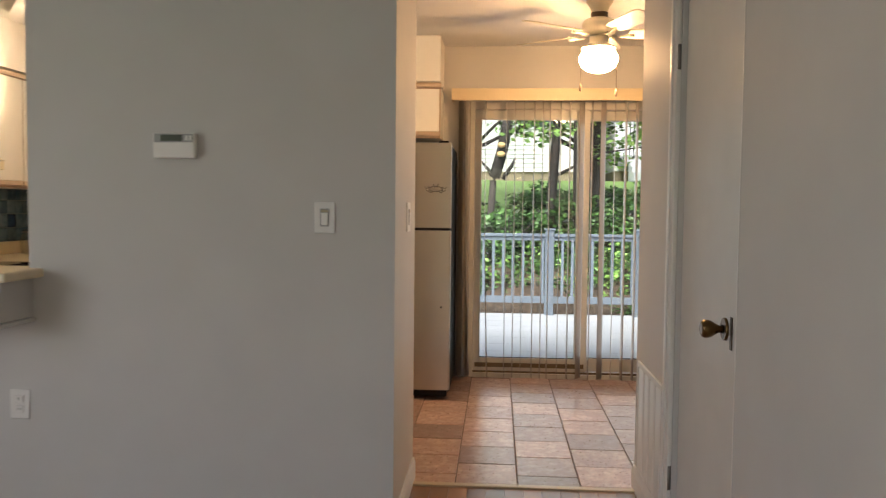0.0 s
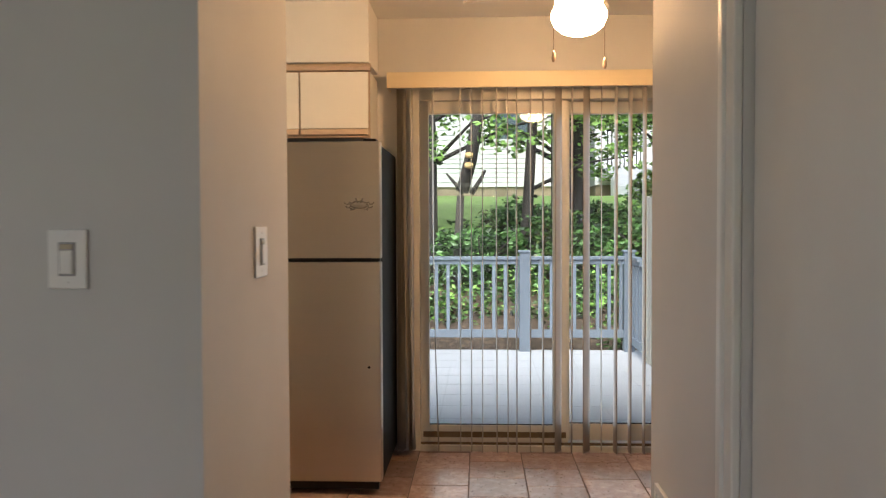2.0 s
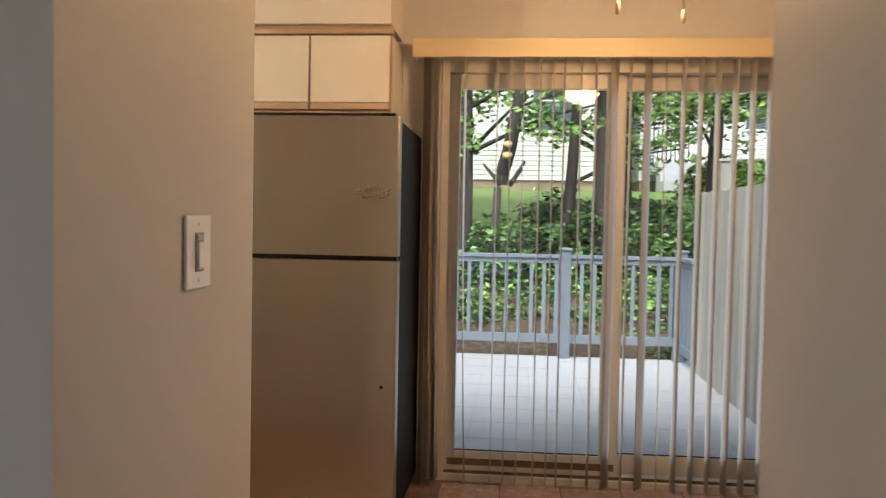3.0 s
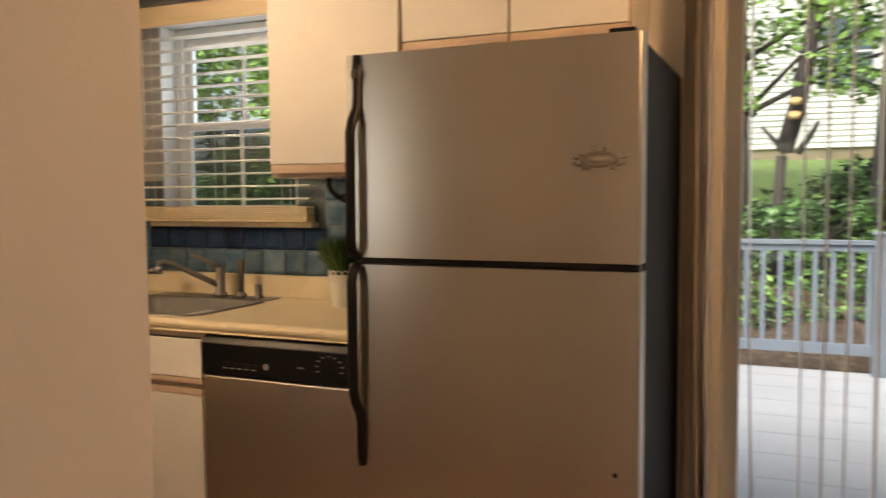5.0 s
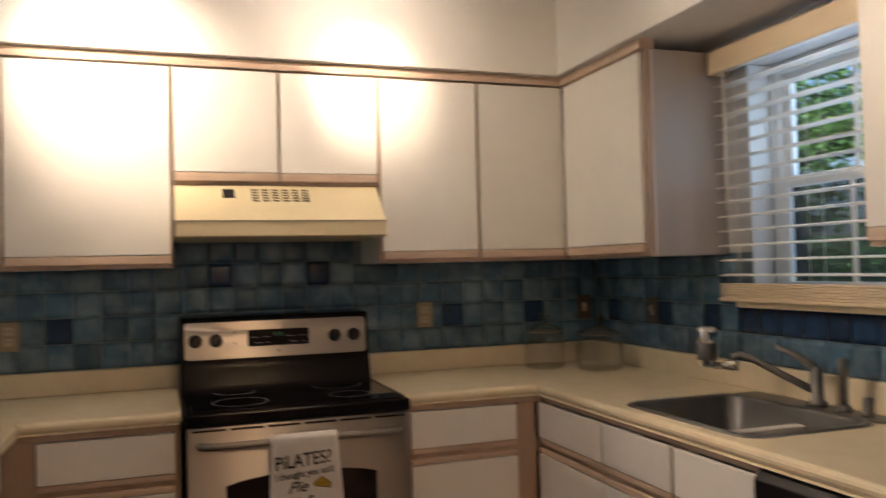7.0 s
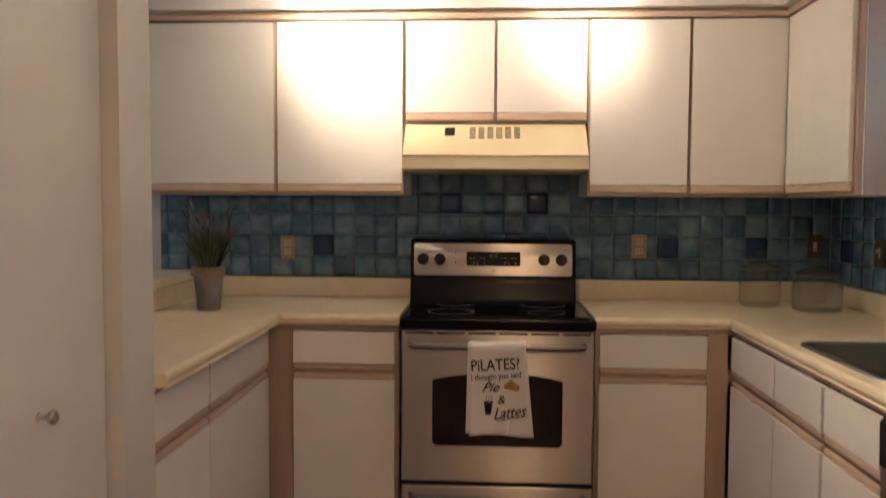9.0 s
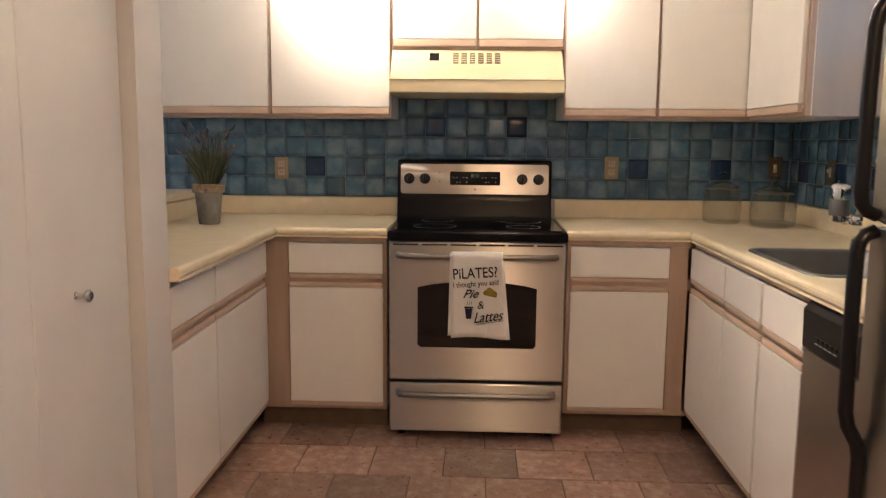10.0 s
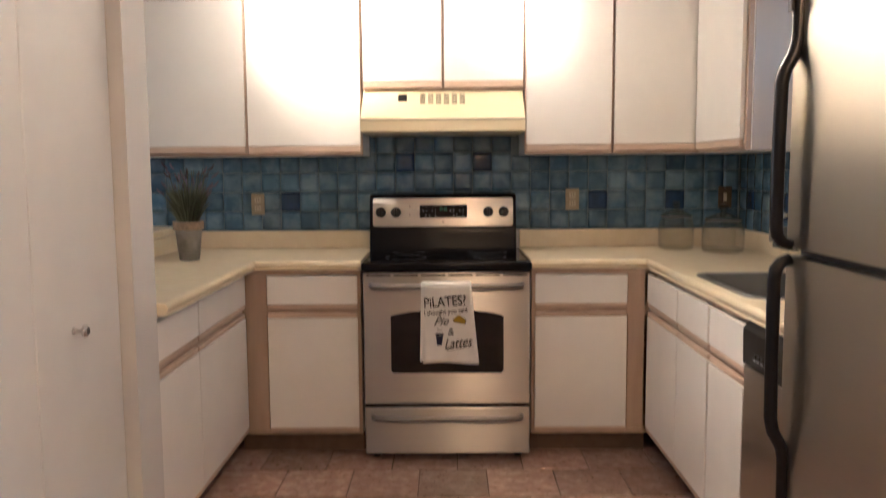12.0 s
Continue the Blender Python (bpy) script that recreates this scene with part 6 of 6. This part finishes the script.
part("porch_slab", box(3.2, 5.2, 22.2, 23.5, 2.45, 2.72, 0.01), M_OUT_CONC, wh)
for k in range(3):
    part("step", box(3.3, 4.5, 21.9 - 0.3 * k, 22.2 - 0.3 * k, 2.0, 2.56 - 0.16 * k, 0.01), M_OUT_CONC, wh)
for k in range(9):
    part("porch_bar", box(3.22 + k * 0.1, 3.245 + k * 0.1, 22.22, 22.245, 2.72, 3.6), M_BLACK, wh)
part("porch_rail", box(3.2, 4.06, 22.21, 22.255, 3.6, 3.65), M_BLACK, wh)
# far trees close the view
far = []
for k in range(150):
    x, y = rnd.uniform(-26, 26), rnd.uniform(31, 40)
    far.append((x, y, rnd.uniform(3, 12), 2.0, 1.5, 1.6, 60))
leaf_cloud("far_woods", far, 0.32, M_LEAF_LIGHT, None, 77, "distant leafy woods behind the houses", "woods", "stuff")



def parked_car(x0, y, z):
    """A silver saloon seen side on, its nose at x0, its length running towards -x."""
    car = thing("car", (x0 - 2.2, y, z), "silver saloon car parked in the street outside", "car")
    body = [(0.0, 0.28), (0.0, 0.58), (-0.12, 0.70), (-0.95, 0.86), (-1.05, 0.90), (-3.75, 0.93), (-4.25, 0.88), (-4.38, 0.60), (-4.36, 0.28)]
    roof = [(-1.02, 0.89), (-1.72, 1.34), (-2.1, 1.41), (-2.8, 1.40), (-3.2, 1.32), (-3.78, 0.92)]
    part("body", shaped([(x0 + a, z + b) for a, b in body], "y", y - 0.86, y + 0.86, 0.05), M_CAR, car, "silver painted body")
    part("cabin", shaped([(x0 + a, z + b) for a, b in roof], "y", y - 0.72, y + 0.72, 0.04), M_CAR, car, "silver roof and pillars")
    for side in (-1, 1):
        for pts in ([(-1.22, 0.94), (-1.76, 1.29), (-2.22, 1.34), (-2.22, 0.94)], [(-2.30, 0.94), (-2.30, 1.34), (-2.78, 1.33), (-3.16, 1.25), (-3.58, 0.95)]):
            part("side_window", shaped([(x0 + a, z + b) for a, b in pts], "y", y + side * 0.705, y + side * 0.725), M_WINDARK, car, "dark glass side window")
        part("headlight", box(x0 - 0.22, x0 + 0.004, y + side * 0.62 - 0.16, y + side * 0.62 + 0.16, z + 0.56, z + 0.66, 0.02), M_VINYL, car, "clear headlight")
        for wx in (-0.82, -3.50):
            w = part("wheel", turned([(0.20, -0.10), (0.31, -0.10), (0.325, -0.07), (0.325, 0.07), (0.31, 0.10), (0.20, 0.10)], (x0 + wx, y + side * 0.80, z + 0.326), "y", 24), M_TYRE, car, "black tyre")
            part("rim", turned([(0.02, -0.09), (0.19, -0.095), (0.20, 0.0), (0.19, 0.095), (0.02, 0.09)], (x0 + wx, y + side * 0.805, z + 0.326), "y", 20), M_NICKEL, w, "grey alloy rim")
    return car


parked_car(0.12, -6.6, rise(-6.6))


# living room windows
def living_window(name, axis, wall, a0, a1, z0, z1, label):
    w = thing(name, (wall, (a0 + a1) / 2, z0) if axis == "x" else ((a0 + a1) / 2, wall, z0), label, "window", kind="structure")

    def slab(u0, u1, d0, d1, p, q, bv=0.0):
        return box(wall + d0, wall + d1, u0, u1, p, q, bv) if axis == "x" else box(u0, u1, wall + d0, wall + d1, p, q, bv)

    m = (a0 + a1) / 2
    for u0, u1, p, q in ((a0, a0 + 0.06, z0, z1), (a1 - 0.06, a1, z0, z1), (a0 + 0.06, a1 - 0.06, z0, z0 + 0.06), (a0 + 0.06, a1 - 0.06, z1 - 0.06, z1), (m - 0.03, m + 0.03, z0 + 0.06, z1 - 0.06)):
        part("window_frame", slab(u0 + 0.001, u1 - 0.001, -0.04, 0.04, p + 0.001, q - 0.001, 0.004), M_VINYL, w)
    for u0, u1 in ((a0 + 0.06, m - 0.03), (m + 0.03, a1 - 0.06)):
        g = part("pane", slab(u0, u1, -0.003, 0.003, z0 + 0.06, z1 - 0.06), M_GLASS, w)
        g.visible_shadow = False


living_window("window_2", "y", -2.26, SWX0, SWX1, SWZ, 2.1, "white framed living room window to the street")
living_window("window_3", "x", XW - 0.07, -0.25, 2.25, 0.6, 2.1, "white framed side window of the living room")


# ---------------------------------------------------------------- floor and wall pieces
def piece_mesh(name, w, d, h, mat, bevel):
    """A low bevelled tile centred on its origin, its top at z = 0."""
    me = bpy.data.meshes.new(name)
    x, y, b = w / 2, d / 2, bevel
    v = [(-x, -y, -h), (x, -y, -h), (x, y, -h), (-x, y, -h), (-x, -y, -b), (x, -y, -b), (x, y, -b), (-x, y, -b), (-x + b, -y + b, 0), (x - b, -y + b, 0), (x - b, y - b, 0), (-x + b, y - b, 0)]
    f = [(8, 9, 10, 11)] + [(a + o, (a + 1) % 4 + o, (a + 1) % 4 + o + 4, a + o + 4) for o in (0, 4) for a in range(4)]
    me.from_pydata(v, [], f)
    me.materials.append(mat)
    return me


rnd = random.Random(31)
P, G = 0.2928, 0.006
full = piece_mesh("floor_tile", P - G, P - G, 0.012, M_FTILE, 0.0018)


def floor_piece(x0, x1, y0, y1):
    whole = abs(x1 - x0 - P) < 1e-4 and abs(y1 - y0 - P) < 1e-4
    me = full if whole else piece_mesh("floor_tile", x1 - x0 - G, y1 - y0 - G, 0.012, M_FTILE, 0.0018)
    ob = new("floor_tile", me)
    ob.parent = floor_kitchen
    ob.matrix_basis = Matrix.Translation(((x0 + x1) / 2, (y0 + y1) / 2, rnd.uniform(-0.0006, 0.0006))) @ Matrix.Rotation(rnd.choice((0, 1, 2, 3)) * math.pi / 2 if whole else 0, 4, "Z")


for i in range(-2, 19):
    x0 = -2.612 + (i - 1) * P
    x1 = min(x0 + P, 2.9)
    off = 0.066 if i % 2 == 0 else 0.232
    low = 4.052 if x1 < XH - 0.1 else YF + 0.021
    j = int((low - off) / P) - 1
    while True:
        y0, y1 = max(off + j * P, low), min(off + (j + 1) * P, YN)
        j += 1
        if y0 >= YN:
            break
        if y1 - y0 < 0.02 or x1 - x0 < 0.03:
            continue
        floor_piece(x0, x1, y0, y1)

board = piece_mesh("floor_board", 0.083, 1.20, 0.012, M_WOOD, 0.0012)
for k in range(12):
    for n in range(3):
        y1 = (YF - 0.025) - n * 1.202 - (0.0 if k % 2 else 0.55)
        y0 = max(y1 - 1.20, 1.2)
        if n == 0 and k % 2 == 0:
            ob = new("floor_board", piece_mesh("floor_board", 0.083, 0.548, 0.012, M_WOOD, 0.0012))
            ob.matrix_basis = Matrix.Translation((-0.42 + k * 0.0845, (YF - 0.025) - 0.274, 0.0))
            ob.parent = floor_living
        ob = new("floor_board", board)
        ob.matrix_basis = Matrix.Translation((-0.42 + k * 0.0845, y1 - 0.60, 0.0))
        ob.parent = floor_living

# glazed wall tiles
TP = 0.1012
bed_w = part("tile_bed", box(XW + 0.0005, XW + 0.003, 3.84, YN - 0.002, 1.007, 1.70), M_WGROUT, wall_west)
bm = box(XW + 0.004, WX0 - 0.002, YN - 0.003, YN - 0.0005, 1.007, 1.40)
box(WX0 - 0.002, WX1 + 0.002, YN - 0.003, YN - 0.0005, 1.007, WZ0 - 0.022, bm=bm)
box(WX1 + 0.002, -1.25, YN - 0.003, YN - 0.0005, 1.007, 1.40, bm=bm)
bed_n = part("tile_bed", bm, M_WGROUT, wall_north)
face_x = Matrix(((0, 0, 1, 0), (1, 0, 0, 0), (0, 1, 0, 0), (0, 0, 0, 1)))      # tile's top towards +x
face_y = Matrix(((1, 0, 0, 0), (0, 0, -1, 0), (0, 1, 0, 0), (0, 0, 0, 1)))     # tile's top towards -y


def cushion_mesh(name, w, h, mat):
    """A glazed tile with softly cushioned edges, its face at z = 0."""
    me = bpy.data.meshes.new(name)
    n = 5
    v = [((i / n - 0.5) * w, (j / n - 0.5) * h, 0.0) for j in range(n + 1) for i in range(n + 1)]
    v = [(p, q, -0.35 * (p * p + q * q) - 120 * (p ** 4 + q ** 4)) for p, q, _ in v]
    f = [(j * (n + 1) + i, j * (n + 1) + i + 1, (j + 1) * (n + 1) + i + 1, (j + 1) * (n + 1) + i) for j in range(n) for i in range(n)]
    rim = list(range(n)) + [k * (n + 1) + n for k in range(n)] + [n * (n + 1) + n - k for k in range(n)] + [(n - k) * (n + 1) for k in range(n)]
    top = len(v)
    v += [(v[k][0], v[k][1], -0.008) for k in rim]
    f += [(top + k, top + (k + 1) % len(rim), rim[(k + 1) % len(rim)], rim[k]) for k in range(len(rim))]
    me.from_pydata(v, [], f)
    for k, p in enumerate(me.polygons):
        p.use_smooth = k < n * n
    me.materials.append(mat)
    return me


def wall_piece(wall, u0, u1, z0, z1, is_dark, on_west):
    w, h = u1 - u0, z1 - z0
    if w < 0.015 or h < 0.015:
        return
    whole = abs(w - TP) < 1e-4 and abs(h - TP) < 1e-4
    me = (dark if is_dark else tile) if whole else cushion_mesh("wall_tile", w - 0.0032, h - 0.0032, M_WTILE_DARK if is_dark else M_WTILE)
    ob = new("wall_tile", me)
    ob.parent = wall
    tilt = Matrix.Rotation(radians(rnd.gauss(0, 0.8)), 4, "X") @ Matrix.Rotation(radians(rnd.gauss(0, 0.8)), 4, "Y")
    u, z = (u0 + u1) / 2, (z0 + z1) / 2
    if on_west:
        ob.matrix_basis = Matrix.Translation((XW + 0.008 + rnd.uniform(-0.0005, 0.0005), u, z)) @ face_x @ tilt
    else:
        ob.matrix_basis = Matrix.Translation((u, YN - 0.008 + rnd.uniform(-0.0005, 0.0005), z)) @ face_y @ tilt


tile = cushion_mesh("wall_tile", TP - 0.0032, TP - 0.0032, M_WTILE)
dark = cushion_mesh("wall_tile", TP - 0.0032, TP - 0.0032, M_WTILE_DARK)
DARK_W = {(0, 1), (6, 3), (10, 3), (16, 1), (20, 1)}
for c in range(-8, 25):
    u0 = 4.584 + c * TP
    top = 1.70 if 4 <= c <= 11 else 1.398
    for r in range(7):
        z0 = 1.0075 + r * TP
        if z0 > top:
            break
        wall_piece(wall_west, max(u0, 3.842), min(u0 + TP, YN - 0.01), z0, min(z0 + TP, top), (c, r) in DARK_W, True)
DARK_N = {(1, 1), (5, 1), (8, 1)}
for c in range(0, 25):
    u0 = XW + 0.012 + c * TP
    mid = u0 + TP / 2
    window = WX0 - 0.06 < mid < WX1 + 0.12
    top = WZ0 - 0.024 if window else 1.398
    for r in range(4):
        z0 = 1.0075 + r * TP
        if z0 > top:
            break
        wall_piece(wall_north, u0, min(u0 + TP, -1.25), z0, min(z0 + TP, top), (c, r) in DARK_N or (window and r == 1), False)
